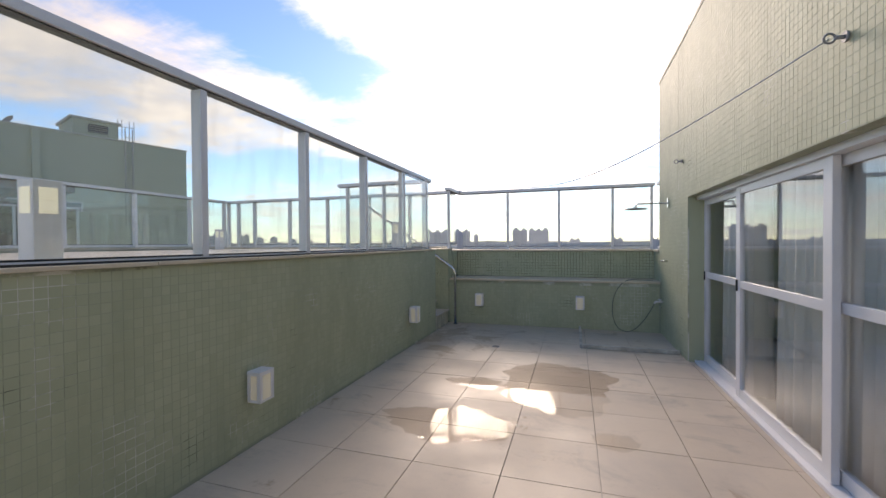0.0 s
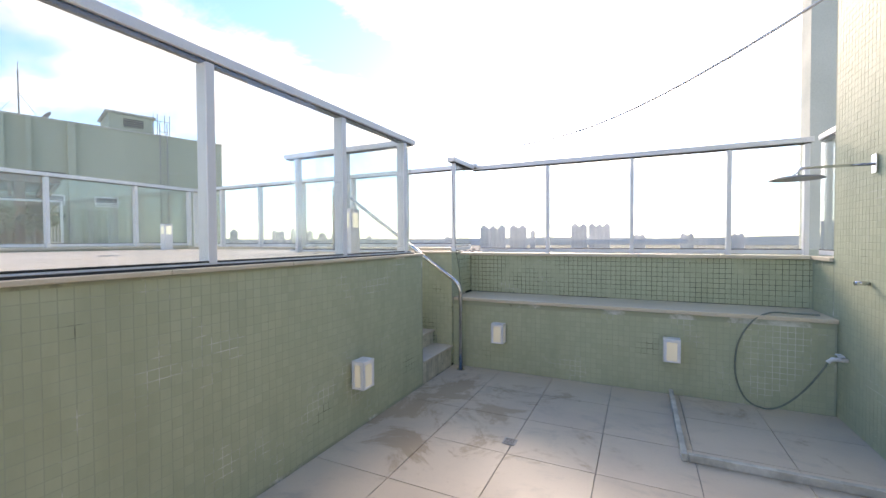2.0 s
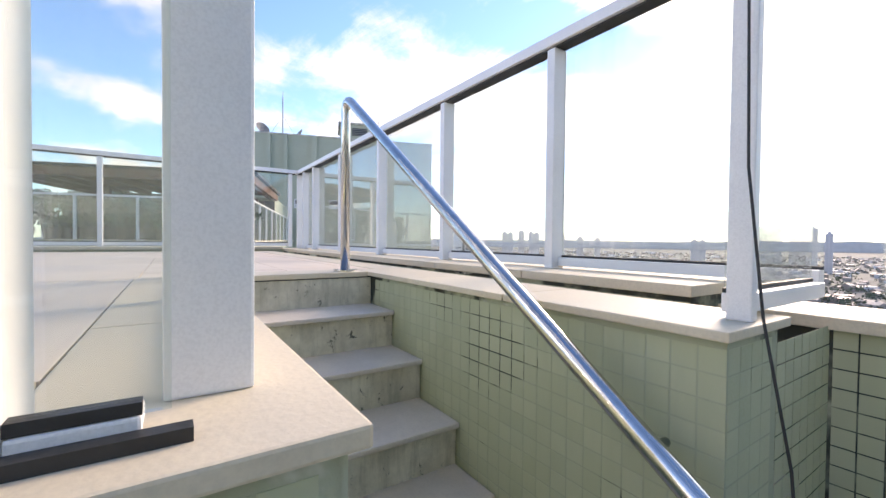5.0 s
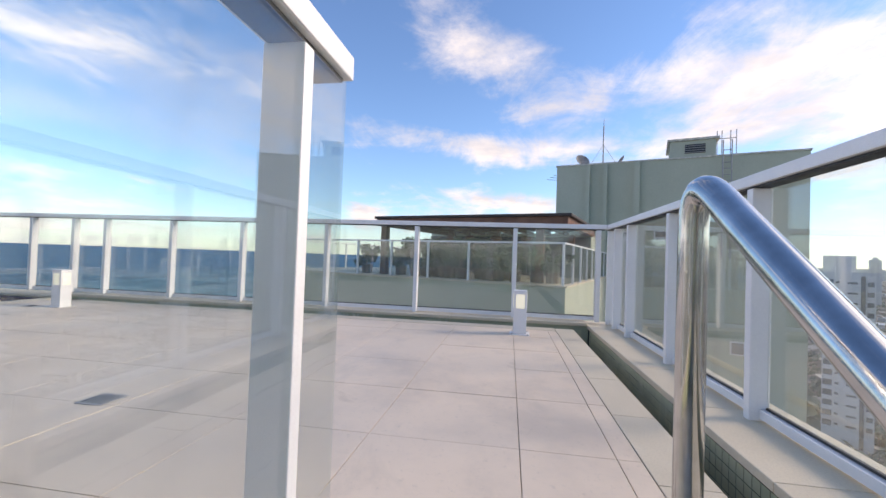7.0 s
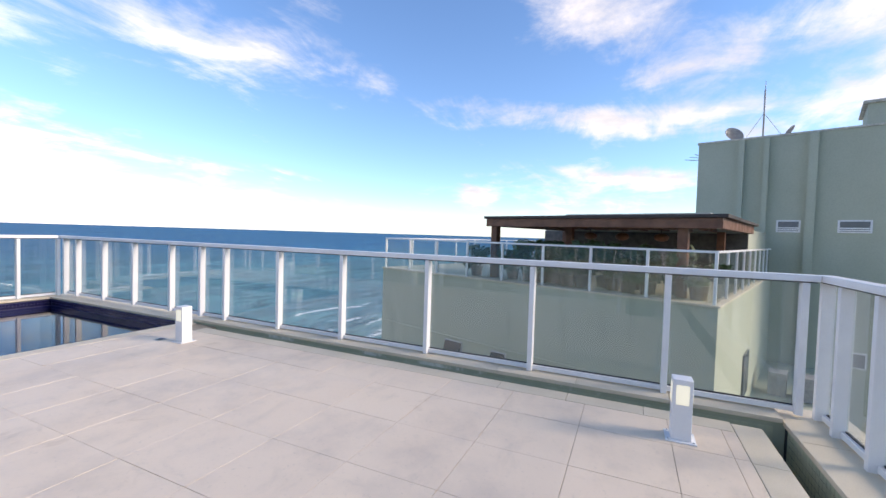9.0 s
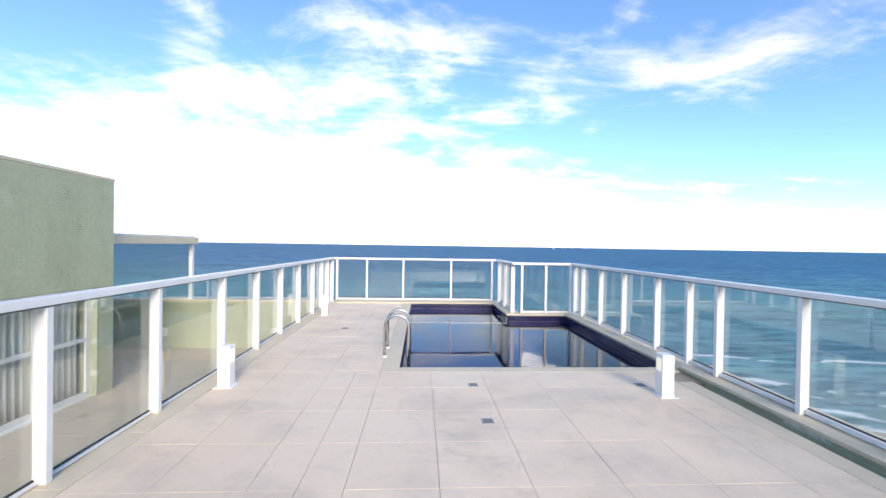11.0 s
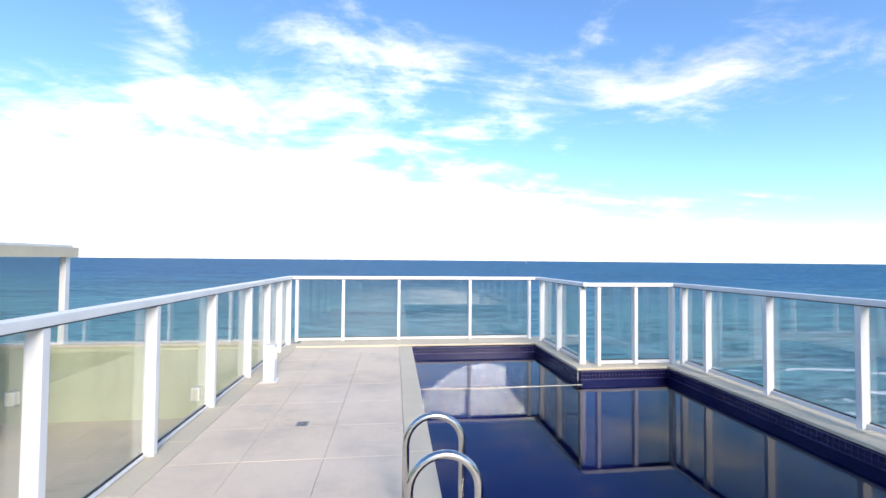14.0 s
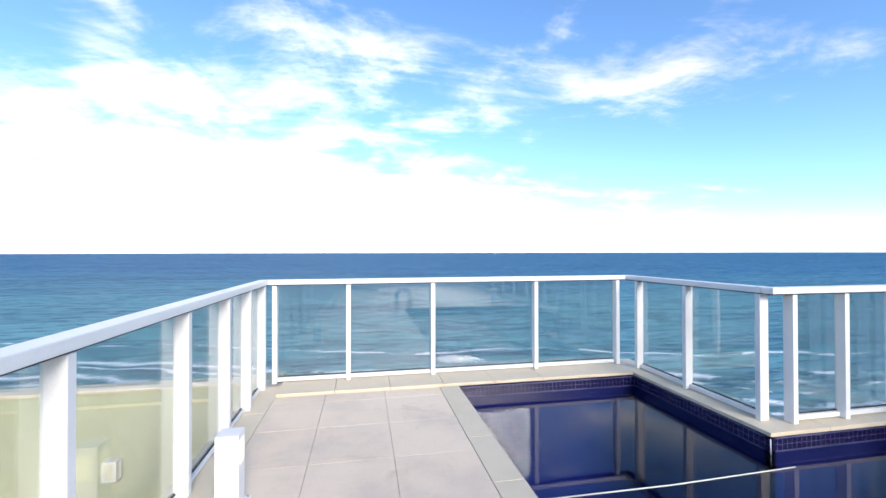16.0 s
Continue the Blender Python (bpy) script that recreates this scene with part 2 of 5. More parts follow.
def glass_material(name, tint, strength=1.0, dusty=0.04):
    m = bpy.data.materials.new(name)
    m.use_nodes = True
    N = Nodes(m.node_tree)
    clear, gloss = N.add("ShaderNodeBsdfTransparent"), N.add("ShaderNodeBsdfGlossy")
    co = N.add("ShaderNodeNewGeometry").outputs["Position"]
    smear = N.noise(N.scaled(co, (2.0, 2.0, 0.35)), 2.6, 5, 0.6)
    N.put(clear.inputs[0], N.mix(N.ramp(smear, 0.5, 0.8), tint, tuple(0.93 * v for v in tint)))
    gloss.inputs["Roughness"].default_value = 0.0
    face = N.add("ShaderNodeLayerWeight")
    face.inputs[0].default_value = 0.5
    rise = N.math("POWER", face.outputs["Facing"], 3.4)
    blend, out = N.add("ShaderNodeMixShader"), N.add("ShaderNodeOutputMaterial")
    N.put(blend.inputs[0], N.math("MULTIPLY", N.math("ADD", 0.075, N.math("MULTIPLY", rise, 0.75)), strength, clamp=True))
    N.put(blend.inputs[1], clear.outputs[0])
    N.put(blend.inputs[2], gloss.outputs[0])
    # a thin film of dust and dried salt
    dust, film = N.add("ShaderNodeBsdfTranslucent"), N.add("ShaderNodeMixShader")
    dust.inputs[0].default_value = (0.86, 0.88, 0.84, 1)
    patch = N.noise(N.scaled(co, (1.0, 1.0, 0.6)), 1.7, 6, 0.65)
    N.put(film.inputs[0], N.ramp(patch, 0.3, 0.75, 0.35 * dusty, dusty))
    N.put(film.inputs[1], blend.outputs[0])
    N.put(film.inputs[2], dust.outputs[0])
    N.put(out.inputs[0], film.outputs[0])
    return m


def water_material(name, tint, ripple, scale, ior=1.33):
    m = bpy.data.materials.new(name)
    m.use_nodes = True
    N = Nodes(m.node_tree)
    clear, gloss = N.add("ShaderNodeBsdfTransparent"), N.add("ShaderNodeBsdfGlossy")
    clear.inputs[0].default_value = (*tint, 1)
    gloss.inputs["Roughness"].default_value = 0.0
    co = N.add("ShaderNodeNewGeometry").outputs["Position"]
    bp = N.add("ShaderNodeBump")
    bp.inputs["Strength"].default_value, bp.inputs["Distance"].default_value = ripple, 0.01
    N.put(bp.inputs["Height"], N.noise(co, scale, 2, 0.4))
    fres = N.add("ShaderNodeFresnel")
    fres.inputs[0].default_value = ior
    N.put(fres.inputs[1], bp.outputs[0])
    N.put(gloss.inputs["Normal"], bp.outputs[0])
    blend, out = N.add("ShaderNodeMixShader"), N.add("ShaderNodeOutputMaterial")
    N.put(blend.inputs[0], fres.outputs[0])
    N.put(blend.inputs[1], clear.outputs[0])
    N.put(blend.inputs[2], gloss.outputs[0])
    N.put(out.inputs[0], blend.outputs[0])
    return m


def sea_material():
    def build(N, co):
        s = N.add("ShaderNodeSeparateXYZ")
        N.put(s.inputs[0], co)
        shore = N.math("ADD", N.math("MULTIPLY", s.outputs[0], 0.2425), N.math("MULTIPLY", s.outputs[1], 0.970))
        far = N.ramp(shore, -1300.0, -170.0)
        c = N.mix(far, (0.03, 0.185, 0.36), (0.13, 0.37, 0.39))
        murk = N.ramp(N.math("ADD", shore, N.math("MULTIPLY", N.noise(co, 0.014, 4), 60.0)), -200.0, -125.0)
        c = N.mix(N.math("MULTIPLY", murk, 0.75), c, (0.15, 0.235, 0.215))
        drift = N.noise(N.scaled(co, (0.25, 1.0, 1.0)), 0.012, 5, 0.6)
        c = N.mix(N.math("MULTIPLY", N.ramp(drift, 0.4, 0.7), 0.5), c, (0.014, 0.075, 0.17))
        # wave shading put into the colour: dark chop, long dark bands, pale crests
        chop = N.noise(N.scaled(co, (0.28, 1.0, 1.0)), 0.15, 8, 0.68, 0.4)
        c = N.mix(N.math("MULTIPLY", N.ramp(chop, 0.48, 0.58), 0.7), c, (0.012, 0.085, 0.135))
        long = N.noise(N.scaled(co, (0.07, 1.0, 1.0)), 0.035, 5, 0.65, 0.5)
        c = N.mix(N.math("MULTIPLY", N.ramp(long, 0.50, 0.62), 0.4), c, (0.010, 0.062, 0.115))
        crest = N.noise(N.scaled(co, (0.25, 1.0, 1.0)), 0.11, 8, 0.7, 0.5)
        c = N.mix(N.math("MULTIPLY", N.ramp(crest, 0.52, 0.60), 0.7), c, (0.17, 0.35, 0.42))
        caps = N.noise(N.scaled(co, (0.35, 1.0, 1.0)), 0.22, 5, 0.7)
        c = N.mix(N.math("MULTIPLY", N.ramp(caps, 0.70, 0.76), 0.7), c, (0.6, 0.66, 0.68))
        # breakers in lines along the shore
        wob = N.math("MULTIPLY", N.math("SUBTRACT", N.noise(co, 0.010, 4), 0.5), 60.0)
        y = N.math("ADD", shore, wob)
        lines = None
        for at, width in ((-158, 10), (-175, 5), (-191, 2.6), (-202, 6), (-240, 3.2)):
            edge = N.ramp(N.math("ABSOLUTE", N.math("SUBTRACT", y, float(at))), 0.0, float(width), 1.0, 0.0)
            lines = edge if lines is None else N.math("MAXIMUM", lines, edge)
        broken = N.ramp(N.noise(N.scaled(co, (0.5, 1.0, 1.0)), 0.05, 8, 0.78), 0.46, 0.53)
        foam = N.math("MULTIPLY", lines, broken)
        c = N.mix(foam, c, (0.85, 0.87, 0.88))
        return c, foam, N.noise(N.scaled(co, (0.22, 1.0, 1.0)), 0.11, 5, 0.62)
    m = bpy.data.materials.new("sea water")
    m.use_nodes = True
    N = Nodes(m.node_tree)
    colour, foam, swell = build(N, N.add("ShaderNodeNewGeometry").outputs["Position"])
    body, gloss = N.add("ShaderNodeBsdfDiffuse"), N.add("ShaderNodeBsdfGlossy")
    N.put(body.inputs["Color"], colour)
    bp = N.add("ShaderNodeBump")
    bp.inputs["Strength"].default_value, bp.inputs["Distance"].default_value = 1.0, 1.6
    N.put(bp.inputs["Height"], swell)
    gloss.inputs["Roughness"].default_value = 0.3
    N.put(gloss.inputs["Normal"], bp.outputs[0])
    N.put(body.inputs["Normal"], bp.outputs[0])
    blend, out = N.add("ShaderNodeMixShader"), N.add("ShaderNodeOutputMaterial")
    N.put(blend.inputs[0], N.math("MULTIPLY", N.math("SUBTRACT", 1.0, foam), 0.10))
    N.put(blend.inputs[1], body.outputs[0])
    N.put(blend.inputs[2], gloss.outputs[0])
    N.put(out.inputs[0], blend.outputs[0])
    return m


def emitter(name, colour, strength):
    m = bpy.data.materials.new(name)
    m.use_nodes = True
    b = m.node_tree.nodes["Principled BSDF"]
    b.inputs["Base Color"].default_value = (*colour, 1)
    b.inputs["Emission Color"].default_value, b.inputs["Emission Strength"].default_value = (*colour, 1), strength
    b.inputs["Roughness"].default_value = 0.35
    return m


MOSAIC, GROUT, GROUT_DARK = mosaic_material(), grout_material(), grout_material("blackened grout", 0.38, 0.50)
GROUT_PATCHY = grout_material("patchy black grout", 0.48, 0.55)
TILE_LOW, TILE_UP = (floor_tile_material("damp porcelain tile", 0.66, (0.60, 0.505, 0.395), (0.64, 0.54, 0.425)),
                     floor_tile_material("dry porcelain tile", 0.22, (0.775, 0.635, 0.485), (0.795, 0.655, 0.50)))
JOINT = speckled("dirty joint mortar", (0.46, 0.40, 0.33), (0.10, 0.078, 0.055), 0.9)
JOINT_UP = speckled("pale joint mortar with brown dirt", (0.72, 0.60, 0.46), (0.30, 0.235, 0.16), 0.6)
STONE = speckled("cream coping stone", (0.64, 0.55, 0.40), (0.72, 0.63, 0.475), 2.2, 120, (0.45, 0.7), random=0.25)
CONCRETE = speckled("worn concrete", (0.66, 0.63, 0.55), (0.42, 0.40, 0.34), 7.0, 45, (0.7, 0.9), (0.4, 0.003))
RISER = riser_material()
TREAD = speckled("worn stair stone", (0.68, 0.62, 0.54), (0.57, 0.52, 0.45), 3.0, 110, (0.5, 0.75), random=0.2)
WHITE = speckled("white powder-coated aluminium", (0.78, 0.78, 0.78), (0.83, 0.83, 0.82), 4.0, 300, (0.28, 0.42), (0.05, 0.0005))
GASKET = speckled("black rubber gasket", (0.02, 0.02, 0.02), (0.035, 0.035, 0.035))
STEEL = speckled("polished stainless steel", (0.56, 0.56, 0.55), (0.66, 0.65, 0.64), 9.0, 40, (0.10, 0.2), (0.0, 0.0001), metal=1.0)
CHROME = speckled("chrome", (0.6, 0.6, 0.6), (0.7, 0.7, 0.7), 9.0, 150, (0.08, 0.18), (0.02, 0.0005), metal=1.0)
RENDER = speckled("green rendered wall", (0.475, 0.495, 0.385), (0.43, 0.45, 0.345), 0.35, 18, (0.7, 0.9), (0.15, 0.004))
WINGPAINT = speckled("pale cream-green render", (0.60, 0.60, 0.50), (0.54, 0.545, 0.45), 0.5, 18, (0.7, 0.9))
WOOD = speckled("red-brown varnished timber", (0.20, 0.085, 0.045), (0.12, 0.05, 0.028), 3.0, 60, (0.35, 0.6))
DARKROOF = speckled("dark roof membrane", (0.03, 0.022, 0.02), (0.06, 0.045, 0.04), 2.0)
POOLTILE = speckled("deep blue pool tile", (0.010, 0.017, 0.135), (0.011, 0.019, 0.145), 3.0, 60, (0.65, 0.75), spec=0.2)
POOLBAND = speckled("dark blue border tile", (0.010, 0.009, 0.06), (0.006, 0.005, 0.036), 30.0, 90, (0.12, 0.3))
POOLGROUT = speckled("pale pool grout", (0.13, 0.13, 0.25), (0.04, 0.04, 0.12), 2.0)
CLOTH = speckled("white sheer curtain", (0.84, 0.84, 0.80), (0.88, 0.88, 0.85), 5.0, 200, (0.8, 0.95))
PLASTIC = speckled("white plastic", (0.76, 0.76, 0.74), (0.70, 0.70, 0.68), 8.0)
RUBBER = speckled("grey-green rubber hose", (0.15, 0.175, 0.14), (0.23, 0.25, 0.2), 12.0)
DARK = speckled("dark opening", (0.012, 0.014, 0.016), (0.025, 0.027, 0.03))
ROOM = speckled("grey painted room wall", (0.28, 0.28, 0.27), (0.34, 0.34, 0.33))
GREYMETAL = speckled("weathered grey metal", (0.28, 0.28, 0.28), (0.40, 0.40, 0.39), 8.0)
FROST = emitter("lit frosted glass", (0.80, 0.79, 0.62), 0.42)
FROST_DULL = emitter("dull frosted glass", (0.62, 0.60, 0.47), 0.14)
GLASS = glass_material("green-tinted railing glass", (0.945, 0.972, 0.955))
DOORGLASS = glass_material("grey door glass", (0.97, 0.98, 0.975), 1.05, 0.012)
POOLWATER = water_material("still pool water", (0.50, 0.66, 0.95), 0.06, 2.2, 1.33)
PUDDLE = water_material("thin rain water", (0.84, 0.82, 0.80), 0.05, 9.0, 1.16)
SEA = sea_material()
LAND = speckled("far built-up land", (0.10, 0.12, 0.085), (0.22, 0.21, 0.185), 0.012, 0.06, (0.8, 1.0), (0.1, 0.1))
SAND = speckled("beach sand", (0.52, 0.44, 0.33), (0.42, 0.35, 0.26), 0.05, 2.0, (0.8, 1.0))
ASPHALT = speckled("grey asphalt", (0.10, 0.10, 0.10), (0.14, 0.14, 0.135), 0.4, 8)
# foliage green lightened and greyed to carry the distance haze
LEAF = speckled("tree foliage paled for haze", (0.10, 0.12, 0.075), (0.12, 0.145, 0.095), 0.25, 3.0, (0.6, 0.9))
POTLEAF = speckled("pot plant leaves", (0.035, 0.07, 0.025), (0.07, 0.12, 0.045), 6.0, 40)
ROOFTILE = speckled("clay roof tile", (0.34, 0.26, 0.21), (0.38, 0.35, 0.31), 0.02, 1.2)
# distance haze is painted into these two: pale blue-grey, little contrast
FARWALL = speckled("pale plaster with painted haze", (0.50, 0.51, 0.535), (0.56, 0.57, 0.59), 0.05, 1.0)
FARWIN = speckled("tower windows with painted haze", (0.40, 0.42, 0.45), (0.44, 0.46, 0.49), 0.05, 1.0)
TOWERWALL = speckled("white tower plaster", (0.60, 0.61, 0.61), (0.66, 0.66, 0.66), 0.3, 3.0)
TOWERWIN = speckled("dark tower glazing", (0.10, 0.115, 0.13), (0.16, 0.175, 0.19), 0.6, 4.0, (0.1, 0.3))
CARPAINT = speckled("white car paint", (0.72, 0.72, 0.72), (0.78, 0.78, 0.78), 3.0, 50, (0.2, 0.3))
CLAY = speckled("dark clay pot", (0.10, 0.065, 0.045), (0.15, 0.10, 0.07), 12.0)


# ---------------------------------------------------------------- building helpers
def box(bm, x0, x1, y0, y1, z0, z1, bevel=0.0, m=None):
    made = bmesh.ops.create_cube(bm, size=1.0)["verts"]
    bmesh.ops.scale(bm, vec=(abs(x1 - x0), abs(y1 - y0), abs(z1 - z0)), verts=made)
    bmesh.ops.translate(bm, vec=((x0 + x1) / 2, (y0 + y1) / 2, (z0 + z1) / 2), verts=made)
    if bevel:
        edges = list({e for v in made for e in v.link_edges})
        made = bmesh.ops.bevel(bm, geom=edges, offset=bevel, segments=2, profile=0.6, affect="EDGES")["verts"]
    if m is not None:
        bmesh.ops.transform(bm, matrix=m, verts=made)
    return bm


def tube(bm, points, radius, sides=14, cap=True):
    """A round bar swept along a line of points."""
    pts = [Vector(p) for p in points]
    rings, side = [], None
    for i, p in enumerate(pts):
        ahead = (pts[min(i + 1, len(pts) - 1)] - pts[max(i - 1, 0)]).normalized()
        if side is None:
            side = ahead.orthogonal().normalized()
        side = (side - ahead * side.dot(ahead)).normalized()
        other = ahead.cross(side)
        rings.append([bm.verts.new(p + radius * (math.cos(a) * side + math.sin(a) * other))
                      for a in (2 * math.pi * k / sides for k in range(sides))])
    for a, b in zip(rings, rings[1:]):
        for k in range(sides):
            f = bm.faces.new((a[k], a[(k + 1) % sides], b[(k + 1) % sides], b[k]))
            f.smooth = True
    if cap:
        bm.faces.new(rings[0][::-1])
        bm.faces.new(rings[-1])
    return bm


def disc(bm, x, y, z, radius, height, sides=24, top=None):
    made = bmesh.ops.create_cone(bm, cap_ends=True, segments=sides, radius1=radius, radius2=radius if top is None else top,
                                 depth=height)["verts"]
    bmesh.ops.translate(bm, vec=(x, y, z + height / 2), verts=made)
    return bm


def rounded(points, bend, steps=6):
    """A line with its inner corners rounded off."""
    pts = [Vector(p) for p in points]
    out = [pts[0]]
    for a, b, c in zip(pts, pts[1:], pts[2:]):
        s, e = b + (a - b).normalized() * bend, b + (c - b).normalized() * bend
        for k in range(steps + 1):
            t = k / steps
            out.append(s * (1 - t) ** 2 + b * 2 * t * (1 - t) + e * t ** 2)
    return out + [pts[-1]]


def mesh_object(name, bm, material):
    me = bpy.data.meshes.new(name)
    bmesh.ops.recalc_face_normals(bm, faces=bm.faces)
    bm.to_mesh(me)
    bm.free()
    me.materials.append(material)
    return new(name, me)


def part(name, bm, material, parent=None, label=""):
    ob = mesh_object(name, bm, material)
    if parent is not None:
        ob.parent = parent
    if label:
        tagged(ob, label)
    return ob


def thing(name, label, category, place=(0, 0, 0), turn=0.0, group="", kind=""):
    ob = new(name)
    ob.empty_display_size = 0.1
    ob.matrix_basis = pose(*place, 0, 0, turn)
    return tagged(ob, label, category, group, kind)


def structure(name, bm, material, label, category):
    return tagged(mesh_object(name, bm, material), label, category, "", "structure")


def bx(*a, **k):
    return box(bmesh.new(), *a, **k)


PIECES = []   # laid at the end of the file


def mosaic(parent, origin, u, v, u1, v1, pitch=0.055, holes=(), single=None, u0=0.0, v0=0.0, material=None, out=None):
    """Remembers a field of mosaic tiles on the plane origin + u, v, for the end of the file.
    single: the stretch (from, to) along u whose tiles are parts of their own."""
    PIECES.append((parent, Vector(origin), Vector(u), Vector(v), u0, u1, v0, v1, pitch, holes, single, material or MOSAIC, out))


# ---------------------------------------------------------------- levels and lines of the plan
H = 1.43            # upper terrace floor
WX = 3.70           # face of the flat
WY = 8.90           # face of the low north wall
BY = 9.52           # face of the high north wall
STL, STR = 8.10, 8.86   # sides of the stair
ST_TOP = -1.695
RAIL_N, RAIL_W, RAIL_S, RAIL_E = 9.65, -6.12, -4.19, -0.10
NOTCH_X, NOTCH_Y = -4.72, -2.18
TOP = 2.645
POOL = (-2.26, -5.92, -3.82, 2.05)  # east, west, south, north inner edges
POOL_SW_X, POOL_NOTCH_Y = -4.55, -2.06
WATER = 1.285

# ---------------------------------------------------------------- ground, sea and city
bm = bmesh.new()
bmesh.ops.create_circle(bm, cap_ends=True, radius=4900, segments=96)
bmesh.ops.translate(bm, vec=(0, 0, -55), verts=bm.verts)
ground = structure("ground", bm, LAND, "hazy built-up land far below the terrace", "ground")
bm = bmesh.new()
OFF, ALONG = Vector((-0.2425, -0.970, 0)), Vector((-0.970, 0.2425, 0))
rows_of_sea = []
for k in range(65):
    a = math.radians(-89.0 + 178.0 * k / 64)
    line = []
    for r in (1, 120, 300, 600, 1100, 1800, 2600, 3400, 4150, 4700):
        p = OFF * (136 + r * math.cos(a)) + ALONG * r * math.sin(a)
        line.append(bm.verts.new((p.x, p.y, -54.6 + 53.0 * (p.length / 4836) ** 2)))
    rows_of_sea.append(line)
for p, q in zip(rows_of_sea, rows_of_sea[1:]):
    for i in range(9):
        bm.faces.new((p[i], p[i + 1], q[i + 1], q[i]))
structure("water", bm, SEA, "blue-green open sea with breakers along the shore", "sea")
bm = bmesh.new()
edge_n, edge_s = [], []
for k in range(81):
    a = -800 + k * 20
    w = 10 * noise.noise((a * 0.01, 3.0, 0.0))
    for store, off in ((edge_n, 100 + w), (edge_s, 150 + 1.3 * w)):
        p = ALONG * a + OFF * off
        store.append(bm.verts.new((p.x, p.y, -54.4)))
for k in range(80):
    bm.faces.new((edge_s[k], edge_s[k + 1], edge_n[k + 1], edge_n[k]))
structure("beach", bm, SAND, "strip of wet beach sand along the sea", "beach")


def polar(yaw, distance):
    a = radians(yaw)
    return -math.sin(a) * distance, math.cos(a) * distance


def far_tower(yaw0, yaw1, el, distance, cores=3):
    """A tall block of flats at the skyline, between two bearings and up to an elevation."""
    width = distance * radians(abs(yaw0 - yaw1))
    top = 2.0 + distance * math.tan(radians(el))
    x, y = polar((yaw0 + yaw1) / 2, distance)
    t = thing("apartment_tower", "grey apartment tower on the skyline, haze in its colour", "building", (x, y, -55), (yaw0 + yaw1) / 2, "skyline towers")
    h = top + 55
    body, win = bmesh.new(), bmesh.new()
    w = width / cores
    for k in range(cores):
        x0 = -width / 2 + k * w
        hh = h * (1 - 0.015 * (k % 2))
        box(body, x0 + 0.06 * w, x0 + 0.94 * w, -8, 8, 0, hh)
        box(body, x0 + 0.3 * w, x0 + 0.7 * w, -4, 4, hh, hh + 4)
        z = 4.0
        while z < hh - 3:
            box(win, x0 + 0.2 * w, x0 + 0.44 * w, -8.25, -7.9, z, z + 1.6)
            box(win, x0 + 0.58 * w, x0 + 0.82 * w, -8.25, -7.9, z, z + 1.6)
            z += 3.2
    box(body, -width / 2 + 0.2 * w, width / 2 - 0.2 * w, -5, 5, 0, h * 0.96)
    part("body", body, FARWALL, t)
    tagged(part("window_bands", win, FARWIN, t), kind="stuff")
    return t


for spec in ((20.2, 16.6, 1.7, 900, 3), (16.2, 13.8, 1.75, 950, 2), (13.4, 12.7, 1.1, 1100, 1), (8.1, 6.0, 1.85, 1000, 2),
             (5.9, 3.2, 1.8, 1000, 3), (42.3, 41.2, 0.8, 1300, 1), (40.6, 39.6, 0.9, 1300, 1), (48.0, 46.4, 1.2, 1200, 2),
             (45.8, 44.9, 1.4, 1250, 1), (44.4, 42.9, 1.2, 1200, 2), (38.2, 37.3, 0.6, 1400, 1), (52.8, 51.8, 1.2, 1000, 1),
             (36.0, 35.2, 0.5, 1500, 1), (25.2, 23.6, 0.35, 1400, 2), (-4.5, -6.0, 0.5, 1500, 2), (-9.0, -10.8, 0.45, 1500, 3),
             (0.6, -0.8, 0.45, 1500, 2)):
    far_tower(*spec)

bm = bmesh.new()
ring = 160
lower = [bm.verts.new((*polar(-75 + 175 * k / ring, 4300), -55)) for k in range(ring + 1)]
upper = [bm.verts.new((*polar(-75 + 175 * k / ring, 4300), 6 + 26 * (noise.noise((k * 0.07, 0, 0)) + 0.5) + 7 * noise.noise((k * 0.5, 5, 0))))
         for k in range(ring + 1)]
for k in range(ring):
    bm.faces.new((lower[k], lower[k + 1], upper[k + 1], upper[k]))
# the hills' pale grey has the distance haze put into it
structure("backdrop_hills", bm, speckled("far hills with painted haze", (0.52, 0.54, 0.55), (0.57, 0.58, 0.58), 0.003, 0.03), "low hills at the horizon, haze in their colour", "hills")

rnd = random.Random(7)
roofs, walls_far, canopy = [], [], []


def add_box(store, x, y, z0, z1, hx, hy, a, roof=0.0):
    c, s = math.cos(a), math.sin(a)
    base = len(store[0])
    for z in (z0, z1):
        for dx, dy in ((-hx, -hy), (hx, -hy), (hx, hy), (-hx, hy)):
            store[0].append((x + c * dx - s * dy, y + s * dx + c * dy, z))
    store[1].extend([tuple(base + i for i in f) for f in ((0, 1, 5, 4), (1, 2, 6, 5), (2, 3, 7, 6), (3, 0, 4, 7), (4, 5, 6, 7))])
    if roof:
        b = len(store[0])
        for dx in (-hx, hx):
            store[0].append((x + c * dx, y + s * dx, z1 + roof))
        store[1].extend([(base + 4, base + 5, b + 1, b), (base + 6, base + 7, b, b + 1), (base + 5, base + 6, b + 1), (base + 7, base + 4, b)])


def stuff_object(name, store, material, label, category, parent=None):
    me = bpy.data.meshes.new(name)
    me.from_pydata(store[0], [], store[1])
    me.update()
    me.materials.append(material)
    ob = new(name, me)
    if parent is not None:
        ob.parent = parent
    return tagged(ob, label, category if parent is None else "", "", "stuff")


